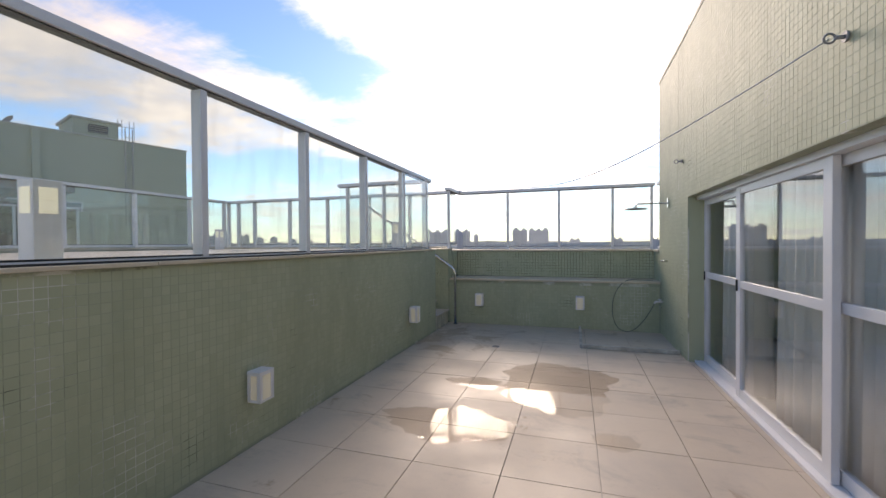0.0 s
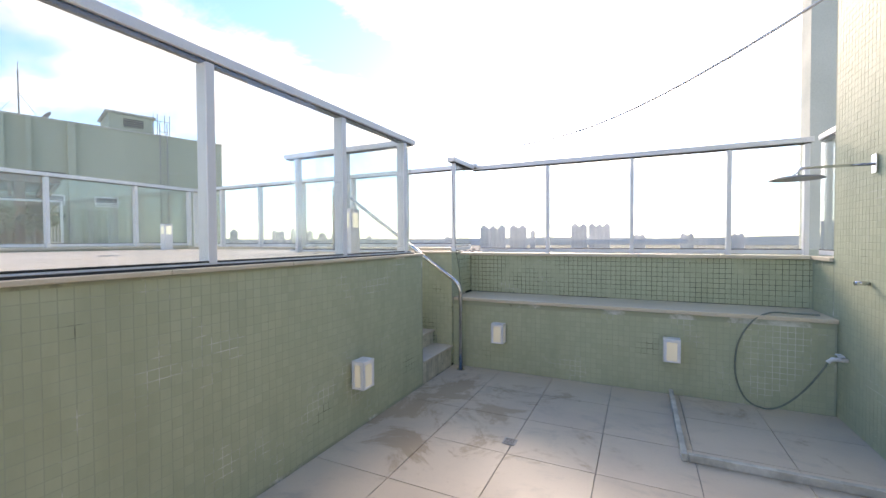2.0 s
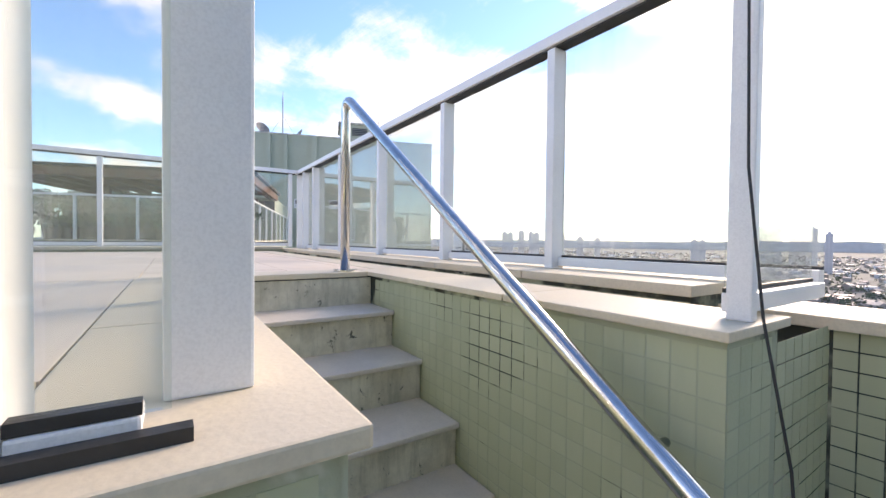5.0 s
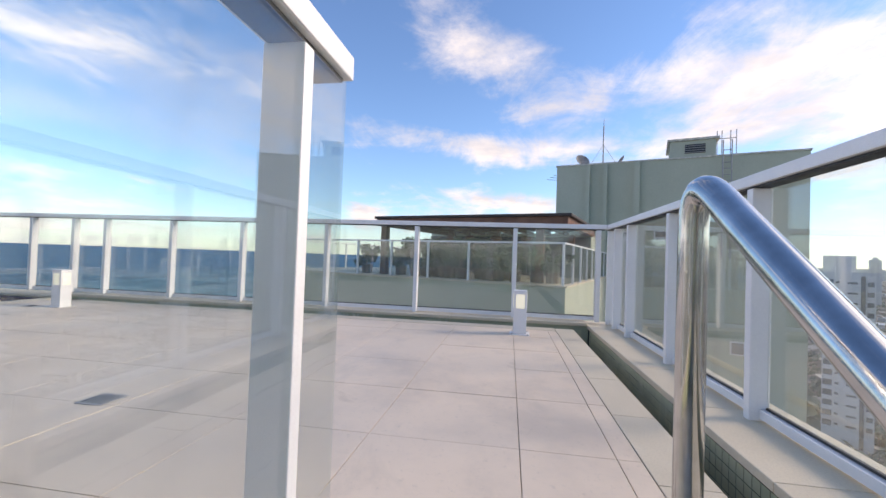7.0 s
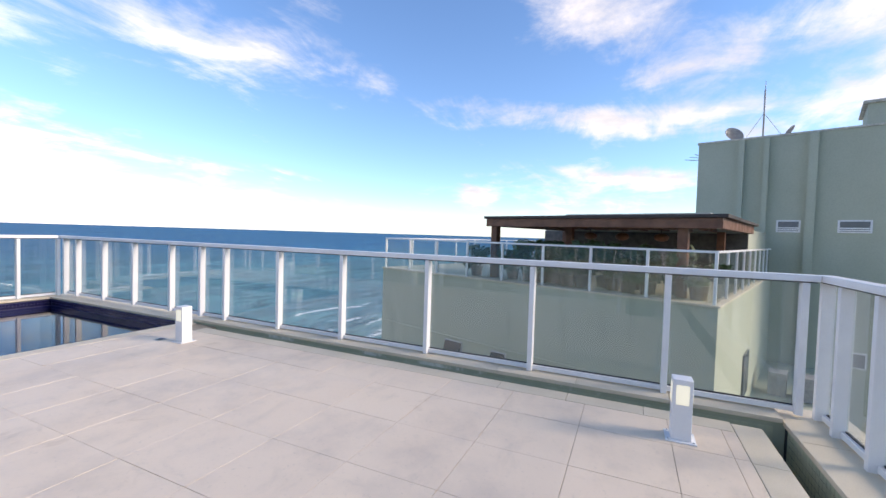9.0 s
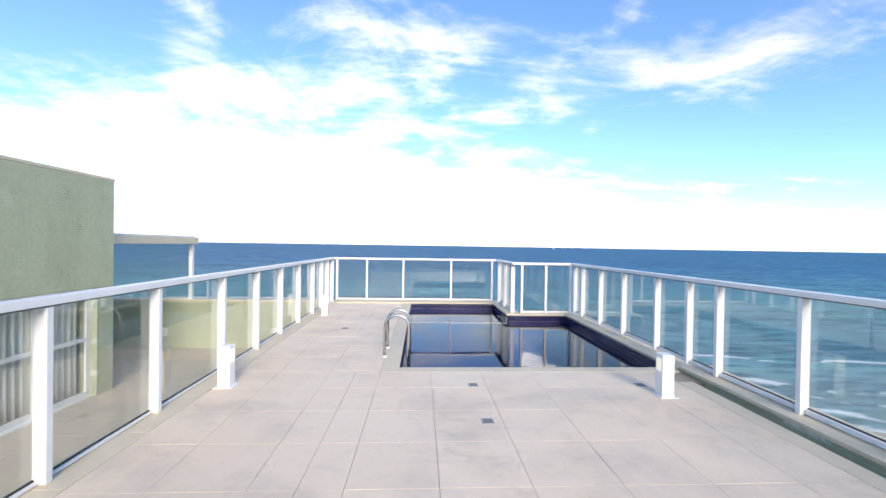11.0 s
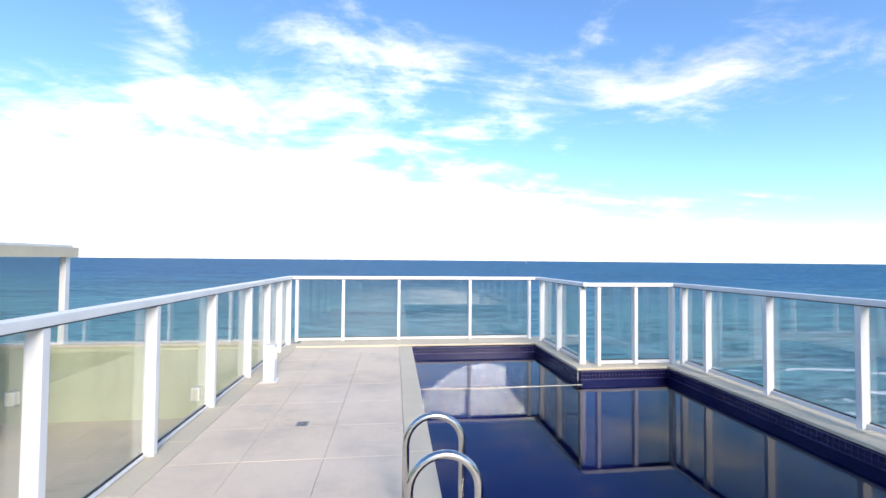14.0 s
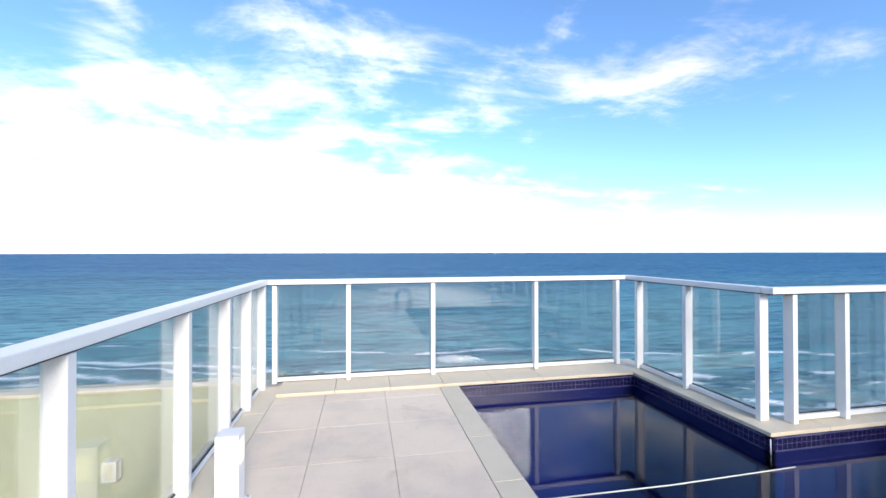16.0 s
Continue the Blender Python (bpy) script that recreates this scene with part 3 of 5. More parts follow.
house_store, shed_store = ([], []), ([], [])
for k in range(4200):
    d = 90 + 2600 * rnd.random() ** 1.4
    x, y = polar(rnd.uniform(-70, 85), d)
    if y < -40 or abs(x + 0.62 * y + 33) < 9:
        continue
    big = rnd.random() < 0.12
    add_box(shed_store if big else house_store, x, y, -55, -55 + rnd.uniform(3, 7), rnd.uniform(4, 8) * (1.7 if big else 1),
            rnd.uniform(3.5, 6) * (1.7 if big else 1), rnd.uniform(0, 3.14), 0 if big else rnd.uniform(1.2, 2.2))
stuff_object("houses", house_store, ROOFTILE, "low houses with clay-tiled roofs far below", "houses")
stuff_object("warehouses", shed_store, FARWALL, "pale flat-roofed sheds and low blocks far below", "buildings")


def leaf_cloud(store, x, y, z, radius, count, size, rng, flat=0.75):
    for _ in range(count):
        v = Vector((rng.gauss(0, 1), rng.gauss(0, 1), rng.gauss(0, 1))).normalized()
        r = radius * (0.55 + 0.45 * rng.random())
        p = Vector((x, y, z)) + Vector((v.x * r, v.y * r, v.z * r * flat))
        a, b = v.orthogonal().normalized(), None
        a = (a + 0.6 * Vector((rng.uniform(-1, 1), rng.uniform(-1, 1), rng.uniform(-1, 1)))).normalized()
        b = v.cross(a)
        s = size * rng.uniform(0.6, 1.3)
        i = len(store[0])
        store[0].extend([tuple(p + a * s), tuple(p + b * s * 0.6), tuple(p - a * s), tuple(p - b * s * 0.6)])
        store[1].append((i, i + 1, i + 2, i + 3))


wood_store = ([], [])
for k in range(7600):
    d = 45 + 2400 * rnd.random() ** 1.9
    x, y = polar(rnd.uniform(-60, 85), d)
    if y < -30 or abs(x + 0.62 * y + 33) < 8:
        continue
    r = rnd.uniform(3.0, 6.5)
    leaf_cloud(wood_store, x, y, -55 + r * 1.0, r, 46 if d < 260 else (20 if d < 700 else 9), r * 0.34, rnd)
stuff_object("tree_canopy", wood_store, LEAF, "tree crowns between the houses below, haze in their green", "trees")

t = thing("ship", "white cargo ship far out on the horizon", "ship", (*polar(161.8, 3900), -19.5), 75)
part("hull", bx(-27, 27, -4, 4, 0, 6, bevel=1.0), FARWALL, t)
part("bridge", bx(-20, -6, -3, 3, 6, 14, bevel=0.3), CARPAINT, t)

# the street below with its parked cars
bm = bmesh.new()
road_dir = Vector((-0.527, 0.85, 0)).normalized()
road_mid = Vector((-33, 0, -54.8))
side = Vector((road_dir.y, -road_dir.x, 0))
corners = [road_mid + road_dir * a + side * b for a, b in ((-60, -5), (700, -5), (700, 5), (-60, 5))]
bm.faces.new([bm.verts.new(c) for c in corners])
structure("road", bm, ASPHALT, "grey asphalt street far below the building", "road")


def car():
    t = thing("car", "small white car parked on the street below", "car", (0, 0, 0), 0, "cars on the street")
    b = bmesh.new()
    box(b, -2.1, 2.1, -0.85, 0.85, 0.3, 0.85, 0.15)
    part("body", b, CARPAINT, t)
    part("cabin", bx(-1.2, 1.0, -0.75, 0.75, 0.85, 1.4, bevel=0.2), TOWERWIN, t, "dark car windows")
    for x in (-1.3, 1.3):
        for y in (-0.8, 0.8):
            w = bmesh.new()
            made = bmesh.ops.create_cone(w, cap_ends=True, segments=14, radius1=0.32, radius2=0.32, depth=0.2)["verts"]
            bmesh.ops.transform(w, matrix=pose(x, y, 0.32, 90, 0, 0), verts=made)
            part("wheel", w, GASKET, t)
    return t


first_car = car()
road_turn = math.degrees(math.atan2(road_dir.y, road_dir.x))
spots = [(55, 3.4), (68, 3.4), (84, -2.0), (97, 1.9), (118, -3.5), (140, 2.0)]
for i, (a, b) in enumerate(spots):
    p = road_mid + road_dir * a + side * b
    m = pose(p.x, p.y, -54.8, 0, 0, road_turn)
    if i:
        copy_thing(first_car, m)
    else:
        first_car.matrix_basis = m


def white_tower():
    """The slim white tower past the end of the north railing."""
    d = 170.0
    x, y = polar(54.4, d)
    x, y = x - 1.7, y + 8.3
    t = thing("apartment_tower", "slim white apartment tower with stacked balconies", "building", (x, y, -55), 54)
    top = 57.7 + d * math.tan(radians(1.4))
    b = bmesh.new()
    box(b, -5.2, 2.9, 0, 14, 0, top - 5)
    box(b, -5.4, 1.9, 2, 11, top - 5, top)
    part("body", b, TOWERWALL, t)
    part("side_body", bx(3.9, 6.0, 1.5, 14, 0, top - 6), TOWERWALL, t)
    part("glazed_strip", bx(2.9, 3.9, 0.8, 9, 9, top - 6), TOWERWIN, t, "dark glazed stair strip")
    z = 10.0
    while z < top - 7:
        part("window", bx(-5.0, -2.9, -0.1, 0.05, z + 1.05, z + 2.75), TOWERWIN, t)
        part("balcony", bx(-5.15, -2.8, -1.2, 0, z, z + 1.0, bevel=0.03), TOWERWALL, t)
        part("window", bx(-2.4, -1.5, -0.1, 0.05, z + 1.6, z + 2.2), TOWERWIN, t)
        part("window", bx(0.1, 2.3, -0.1, 0.05, z + 1.5, z + 2.1), TOWERWIN, t)
        part("window", bx(4.3, 5.7, 1.4, 1.55, z + 0.9, z + 2.3), TOWERWIN, t)
        z += 3.0
    return t


white_tower()

# ---------------------------------------------------------------- neighbouring green building
NB_TURN = -18.0
nb = thing("neighbour_building", "green rendered tower with a glazed roof terrace next door", "building", (-12.12, 9.9, 0), NB_TURN)
# in its own frame x is away from the street side (negative = away), y is along its face to the north
part("terrace_wall", bx(-13.0, 0, -11.1, 0, -55, 1.5), RENDER, nb)
part("terrace_coping", bx(-13.05, 0.05, -11.15, 0.05, 1.5, 1.55, bevel=0.01), STONE, nb, "cream stone coping")
for y0, y1, z0, z1 in ((-7.7, -6.95, -0.95, -0.62), (-5.8, -5.25, -0.86, -0.62)):
    w = part("window", bx(0.0, 0.03, y0, y1, z0 - 0.12, z1), FARWALL, nb)
    part("pane", box(bmesh.new(), -0.01, 0.01, y0 + 0.03, y1 - 0.03, -0.36, 0.0, m=pose(0.045, 0, z1 - 0.03, 0, -14, 0)), DARK, w, "dark tilted pane")
for x0, x1, z0, z1 in ((-2.2, -1.4, -2.1, -1.0), (-5.6, -4.5, -1.7, -0.4)):
    part("window", bx(x0, x1, 0.0, 0.05, z0, z1), TOWERWIN, nb)
part("ledge", bx(0, 0.04, -11.1, 0, -0.55, -0.5), RENDER, nb)
TV = -13.0
part("tower", bx(TV - 12, TV, -3.05, 8.3, -55, 7.65), RENDER, nb)
part("parapet", bx(TV - 12.05, TV + 0.05, -3.1, 8.35, 7.65, 7.73), CONCRETE, nb)
for y0, y1 in ((-1.41, -1.2), (-0.5, -0.3), (1.01, 1.31)):
    part("pilaster", bx(TV, TV + 0.25, y0, y1, -55, 7.6), RENDER, nb)
part("rooftop_house", bx(TV - 3, TV - 0.2, 2.69, 4.7, 7.7, 8.6), RENDER, nb)
part("rooftop_slab", bx(TV - 3.1, TV - 0.1, 2.55, 4.85, 8.6, 8.72, bevel=0.02), CONCRETE, nb)
lou = part("louvre", bx(TV - 0.2, TV - 0.16, 3.35, 4.25, 7.95, 8.4), DARK, nb, "dark louvred vent")
for k in range(4):
    part("slat", bx(TV - 0.17, TV - 0.11, 3.35, 4.25, 7.97 + k * 0.11, 8.0 + k * 0.11), GREYMETAL, lou)
for y0, y1 in ((0.06, 0.88), (2.02, 3.02)):
    w = part("window", bx(TV, TV + 0.05, y0, y1, 3.43, 3.96), WHITE, nb, "white-framed louvre window")
    part("pane", bx(TV + 0.05, TV + 0.07, y0 + 0.07, y1 - 0.07, 3.5, 3.9), TOWERWIN, w)
    for z in (3.52, 3.60):
        part("slat", bx(TV + 0.06, TV + 0.10, y0 + 0.07, y1 - 0.07, z, z + 0.05), WHITE, w)
for floor_z in range(12):
    base = -1.9 - floor_z * 3.25
    for y0, y1 in ((2.52, 3.11), (5.4, 6.0)):
        w = part("window", bx(TV, TV + 0.06, y0, y1, base - 0.1, base + 0.55), WHITE, nb)
        part("pane", bx(TV + 0.05, TV + 0.08, y0 + 0.06, y1 - 0.06, base - 0.04, base + 0.49), TOWERWIN, w)
lad = bmesh.new()
for y in (4.95, 5.31):
    tube(lad, [(TV + 0.2, y, 2.6), (TV + 0.2, y, 8.4)], 0.03, 6)
for k in range(18):
    tube(lad, [(TV + 0.2, 4.95, 2.8 + k * 0.3), (TV + 0.2, 5.31, 2.8 + k * 0.3)], 0.02, 5)
part("ladder", lad, GREYMETAL, nb, "fixed grey wall ladder")
hoop = bmesh.new()
for y in (4.75, 4.95, 5.31, 5.55):
    tube(hoop, [(TV - 0.3, y, 7.7), (TV - 0.3, y, 9.0)], 0.02, 5)
tube(hoop, [(TV - 0.3, 4.75, 8.6), (TV - 0.3, 5.55, 8.6)], 0.02, 5)
part("roof_handrail", hoop, GREYMETAL, nb)
ant = bmesh.new()
tube(ant, [(TV - 1, -0.67, 7.7), (TV - 1, -0.67, 10.1)], 0.035, 6)
for s in (-0.8, 0.8):
    tube(ant, [(TV - 1, -0.67 + s, 7.7), (TV - 1, -0.67, 9.0)], 0.012, 4)
tube(ant, [(TV - 1, -0.67, 9.9), (TV - 1.02, -0.67, 10.5)], 0.018, 4)
part("antenna", ant, GREYMETAL, nb, "thin stayed aerial mast")


def dish(y, z, r, turn):
    b = bmesh.new()
    rings = []
    for k in range(5):
        rr = r * k / 4
        rings.append([b.verts.new((0.25 * rr * rr / r, rr * math.cos(a), rr * math.sin(a))) for a in [2 * math.pi * i / 16 for i in range(16)]] if k else [b.verts.new((0, 0, 0))])
    for i in range(16):
        b.faces.new((rings[0][0], rings[1][i], rings[1][(i + 1) % 16]))
    for p, q in zip(rings[1:], rings[2:]):
        for i in range(16):
            b.faces.new((p[i], q[i], q[(i + 1) % 16], p[(i + 1) % 16]))
    bmesh.ops.solidify(b, geom=b.faces[:], thickness=0.02)
    tube(b, [(0, 0, 0), (-0.1, 0, -0.5)], 0.03, 6)
    bmesh.ops.transform(b, matrix=pose(TV - 0.7, y, z, 0, -30, turn), verts=b.verts)
    part("satellite_dish", b, GREYMETAL, nb)


dish(-1.78, 8.05, 0.42, 40)
dish(0.35, 7.95, 0.28, -60)
b = bmesh.new()
for k in range(3):
    tube(b, [(TV, -3.05, 6.9 + k * 0.12), (TV + 0.1, -3.6 + 0.2 * k, 6.95 + k * 0.12)], 0.015, 5)
part("bracket", b, GREYMETAL, nb)
for y0 in (0.4, 1.1, 1.8):
    part("roof_vent", bx(-8.4, -7.7, y0, y0 + 0.5, -2.299, -1.5, bevel=0.02), GREYMETAL, nb)
part("lower_roof", bx(-13, -6.5, 0.0, 2.4, -55, -2.3), RENDER, nb)

# glass railing of that terrace
nrail = part("terrace_railing", bx(-0.1, -0.04, -11.05, -0.05, 2.66, 2.71), WHITE, nb, "white-framed glass terrace railing")
part("top_rail", bx(-12.5, -0.1, -0.1, -0.04, 2.66, 2.71), WHITE, nrail)
part("top_rail", bx(-12.5, -0.1, -11.05, -10.99, 2.66, 2.71), WHITE, nrail)
for k in range(9):
    y = -11.02 + k * 10.94 / 8
    part("post", bx(-0.1, -0.04, y - 0.03, y + 0.03, 1.55, 2.66), WHITE, nrail)
for k in range(1, 9):
    x = -0.07 - k * 1.4
    part("post", bx(x - 0.03, x + 0.03, -0.1, -0.04, 1.55, 2.66), WHITE, nrail)
    part("post", bx(x - 0.03, x + 0.03, -11.05, -10.99, 1.55, 2.66), WHITE, nrail)
g = part("pane", bx(-0.075, -0.067, -11.0, -0.1, 1.58, 2.66), GLASS, nrail)
g.visible_shadow = False
g = part("pane", bx(-12.4, -0.12, -0.075, -0.067, 1.58, 2.66), GLASS, nrail)
g.visible_shadow = False


def pergola():
    t = thing("pergola", "red-brown timber pergola with a dark flat roof", "pergola", (-12.12, 9.9, 1.55), NB_TURN)
    z = 1.55
    part("roof", bx(-6.2, -0.35, -6.5, 0.05, 3.44 - z, 3.52 - z, bevel=0.01), DARKROOF, t, "dark roof membrane")
    part("fascia", bx(-0.55, -0.42, -6.45, -0.05, 3.20 - z, 3.44 - z, bevel=0.01), WOOD, t)
    part("fascia", bx(-6.1, -0.56, -0.17, -0.05, 3.20 - z, 3.44 - z, bevel=0.01), WOOD, t)
    part("fascia", bx(-6.1, -0.56, -6.45, -6.33, 3.20 - z, 3.44 - z, bevel=0.01), WOOD, t)
    for k in range(9):
        y = -6.1 + k * 0.72
        part("rafter", bx(-6.0, -0.57, y - 0.04, y + 0.04, 3.24 - z, 3.43 - z), WOOD, t)
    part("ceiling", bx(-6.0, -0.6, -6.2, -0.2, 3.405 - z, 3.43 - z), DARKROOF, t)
    for x, y in ((-0.75, -0.87), (-0.75, -6.3), (-3.0, -4.8), (-5.8, -0.87), (-5.8, -6.3)):
        part("post", bx(x - 0.11, x + 0.11, y - 0.11, y + 0.11, 0, 3.24 - z, bevel=0.012), WOOD, t)
    part("upper_roof", bx(-6.0, -2.2, -4.6, -0.6, 3.56 - z, 3.66 - z), CONCRETE, t, "grey sheet on the roof")
    return t


pergola()
part("terrace_room", bx(-12.0, -6.3, -7.5, -0.2, 1.55, 3.35), RENDER, nb)
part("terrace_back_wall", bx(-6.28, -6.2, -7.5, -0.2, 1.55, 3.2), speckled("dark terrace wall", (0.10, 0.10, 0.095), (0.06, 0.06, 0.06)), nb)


def pot_plant(x, y, size, seed):
    a = radians(NB_TURN)
    wx, wy = -12.12 + math.cos(a) * x - math.sin(a) * y, 9.9 + math.sin(a) * x + math.cos(a) * y
    t = thing("pot_plant", "bushy green pot plant on the neighbouring terrace", "plant", (wx, wy, 1.55), seed * 40, "pot plants next door")
    part("pot", disc(bmesh.new(), 0, 0, 0, 0.16, 0.32, 14, 0.21), CLAY, t, "dark clay pot")
    st = ([], [])
    rng = random.Random(seed)
    for k in range(9):
        leaf_cloud(st, rng.uniform(-0.3, 0.3), rng.uniform(-0.34, 0.34), 0.38 + size * rng.uniform(0.0, 0.85), 0.25, 46, 0.09, rng)
    me = bpy.data.meshes.new("leaves")
    me.from_pydata(st[0], [], st[1])
    me.materials.append(POTLEAF)
    lv = new("leaves", me)
    lv.parent = t
    s = bmesh.new()
    tube(s, [(0, 0, 0.3), (0.03, 0.02, 0.5 + size * 0.5)], 0.02, 6)
    part("stem", s, WOOD, t)


for i, (x, y, s) in enumerate(((-0.7, -1.6, 0.8), (-0.8, -2.5, 0.65), (-0.65, -3.3, 0.9), (-0.8, -4.1, 0.7), (-0.7, -5.0, 0.85), (-0.9, -5.7, 0.6),
                               (-1.5, -2.0, 0.9), (-1.6, -3.8, 0.95), (-0.7, -7.0, 0.65), (-0.7, -0.5, 0.6), (-1.8, -5.2, 0.9), (-1.2, -1.1, 0.85), (-0.6, -2.05, 0.7), (-1.2, -2.9, 0.9),
                               (-0.6, -3.7, 0.75), (-1.2, -4.5, 0.9), (-0.65, -4.55, 0.7))):
    pot_plant(x, y, s, i + 1)

for y in (-2.2, -3.4, -4.5):
    a = radians(NB_TURN)
    x = -4.0
    t = thing("hanging_lamp", "round dark woven lamp hanging under the pergola", "lamp",
              (-12.12 + math.cos(a) * x - math.sin(a) * y, 9.9 + math.sin(a) * x + math.cos(a) * y, 3.0), 0, "lamps under the pergola")
    s = bmesh.new()
    made = bmesh.ops.create_uvsphere(s, u_segments=14, v_segments=8, radius=0.22)["verts"]
    bmesh.ops.scale(s, vec=(1, 1, 0.6), verts=made)
    part("shade", s, WOOD, t)
    part("cord", tube(bmesh.new(), [(0, 0, 0.1), (0, 0, 0.3)], 0.01, 5), GASKET, t)

# ---------------------------------------------------------------- own building: slabs and walls
def cut_polygon(name, outline, z0, z1, material, label, category):
    bm = bmesh.new()
    f = bm.faces.new([bm.verts.new((x, y, z1)) for x, y in outline])
    made = bmesh.ops.extrude_face_region(bm, geom=[f])["geom"]
    bmesh.ops.translate(bm, vec=(0, 0, z0 - z1), verts=[v for v in made if isinstance(v, bmesh.types.BMVert)])
    return structure(name, bm, material, label, category)


floor_low = structure("floor", bx(-0.1, 9.5, -4.85, 9.6, -0.3, -0.012), JOINT, "pale porcelain-tiled lower terrace floor, partly wet", "floor")
structure("building_block", bx(-6.4, 12.0, -4.85, 9.8, -55, -0.31), RENDER, "green rendered tower below the terrace", "wall")
floor_up = cut_polygon("floor_upper", [(-0.02, -4.3), (-0.02, STL - 0.02), (ST_TOP - 0.05, STL - 0.02), (ST_TOP - 0.05, STR + 0.02), (-0.02, STR + 0.02), (-0.02, 9.14),
                                       (-5.79, 9.14), (-5.79, 2.62), (-6.0, 2.62), (-6.0, POOL[3] + 0.02), (POOL[0] + 0.02, POOL[3] + 0.02), (POOL[0] + 0.02, -4.3)],
                      H - 0.4, H - 0.012, JOINT_UP, "pale porcelain-tiled upper terrace floor", "floor")
structure("upper_core", bx(-5.79, -0.22, 2.3, STL - 0.25, -0.3, H - 0.41), GROUT, "wall core under the upper terrace", "wall")

# retaining wall beside the lower terrace
wall_e = structure("wall_retaining", bx(-0.22, -0.006, -4.85, STL, -0.3, H - 0.022), GROUT, "green mosaic retaining wall of the upper terrace", "wall")
mosaic(wall_e, (-0.006, -4.85, 0.0), (0, 1, 0), (0, 0, 1), STL + 4.85, H - 0.036, single=(9.2, 9.87), v0=0.018)
wall_sl = structure("wall_stair_south", bx(ST_TOP - 0.3, -0.222, STL - 0.22, STL - 0.006, -0.3, H - 0.022), GROUT, "green mosaic wall beside the stair", "wall")
mosaic(wall_sl, (-0.006, STL - 0.006, 0.0), (-1, 0, 0), (0, 0, 1), -ST_TOP, H - 0.036, v0=0.018)
structure("wall_stair_end", bx(-0.224, -0.006, STL - 0.012, STL - 0.006, -0.3, H - 0.023), GROUT, "green mosaic end of the retaining wall", "wall")
wall_sr = structure("wall_stair_north", bx(-1.9, -0.002, STR + 0.006, 9.12, -0.3, H - 0.022), GROUT_PATCHY, "green mosaic wall beside the stair under the handrail", "wall")
mosaic(wall_sr, (0.0, STR + 0.006, 0.0), (-1, 0, 0), (0, 0, 1), 1.70, H - 0.036, single=(0.25, 0.95), v0=0.018)
mosaic(wall_sr, (-0.002, STR + 0.01, 0.0), (0, 1, 0), (0, 0, 1), 0.25, H - 0.036, v0=0.018)
mosaic(wall_sr, (-0.002, 9.12, 0.88), (0, 1, 0), (0, 0, 1), BY - 9.12, 0.5)

# low and high north walls of the lower terrace
wall_nl = structure("wall_north_low", bx(0.0, WX, WY + 0.006, BY, -0.3, 0.82), GROUT, "low green mosaic wall with a stone ledge", "wall")
mosaic(wall_nl, (0.0, WY + 0.006, 0.0), (1, 0, 0), (0, 0, 1), WX, 0.82, single=(1.0, 2.2))
structure("ledge_north", bx(0.02, WX - 0.002, WY - 0.03, BY - 0.002, 0.823, 0.862, bevel=0.006), STONE, "cream stone ledge on the low wall", "ledge")
wall_nh = structure("wall_north_high", bx(-0.3, WX + 0.3, BY + 0.006, 9.80, -0.3, 1.36), GROUT_DARK, "green mosaic parapet with dark joints", "wall")
mosaic(wall_nh, (0.0, BY + 0.006, 0.865), (1, 0, 0), (0, 0, 1), WX + 0.3, 0.50, single=(0.2, 1.9))
wall_ret = structure("wall_return", bx(WX + 0.006, WX + 0.30, 9.034, BY + 0.003, -0.3, 1.36), GROUT, "green mosaic return wall between the parapet and the flat", "wall")
mosaic(wall_ret, (WX + 0.006, 9.034, 0.0), (0, 1, 0), (0, 0, 1), BY - 9.034, 1.35)
structure("coping", bx(WX - 0.02, WX + 0.31, 9.036, BY - 0.033, 1.362, 1.398, bevel=0.004), STONE, "cream coping stone on the return wall", "coping")
for k in range(5):
    structure("coping", bx(-0.28 + k * 0.8, 0.515 + k * 0.8, BY - 0.03, 9.83, 1.362, 1.398, bevel=0.004), STONE, "cream coping stone on the north parapet", "coping")
# trench along the upper terrace and the curbs beyond it
structure("trench_floor", bx(-6.0, -0.02, 9.14, 9.36, 0.85, 0.97), CONCRETE, "dark damp trench beside the upper floor", "trench")
structure("trench_floor_west", bx(-5.95, -5.79, 2.62, 9.14, 0.85, 0.97), CONCRETE, "dark damp trench beside the upper floor", "trench")
wall_nu = structure("wall_north_upper", bx(-6.34, -0.302, 9.356, 9.82, -0.3, 1.425), GROUT_DARK, "green mosaic curb wall under the north railing", "wall")
mosaic(wall_nu, (-0.3, 9.356, 0.97), (-1, 0, 0), (0, 0, 1), 5.64, 0.455)
wall_wu = structure("wall_west_upper", bx(-6.36, -5.951, 2.1, 9.35, -0.3, 1.45), GROUT, "green mosaic curb wall under the west railing", "wall")
mosaic(wall_wu, (-5.951, 2.62, 0.97), (0, 1, 0), (0, 0, 1), 6.7, 0.48)
inner = structure("wall_trench_inner", bx(-5.80, -0.30, 9.121, 9.139, 0.9, H - 0.04), GROUT, "green tiled inner side of the trench", "wall")
structure("wall_trench_inner_west", bx(-5.80, -5.782, 2.62, 9.13, 0.9, H - 0.04), GROUT, "green tiled inner side of the trench", "wall")
for k in range(8):
    structure("coping", bx(-0.29 - k * 0.757, -1.043 - k * 0.757, 9.335, 9.84, 1.427, 1.465, bevel=0.004), STONE, "cream curb stone under the north railing", "coping")
for k in range(9):
    structure("coping", bx(-6.38, -5.93, 9.33 - k * 0.8, 8.533 - k * 0.8, 1.452, 1.49, bevel=0.004), STONE, "cream curb stone under the west railing", "coping")
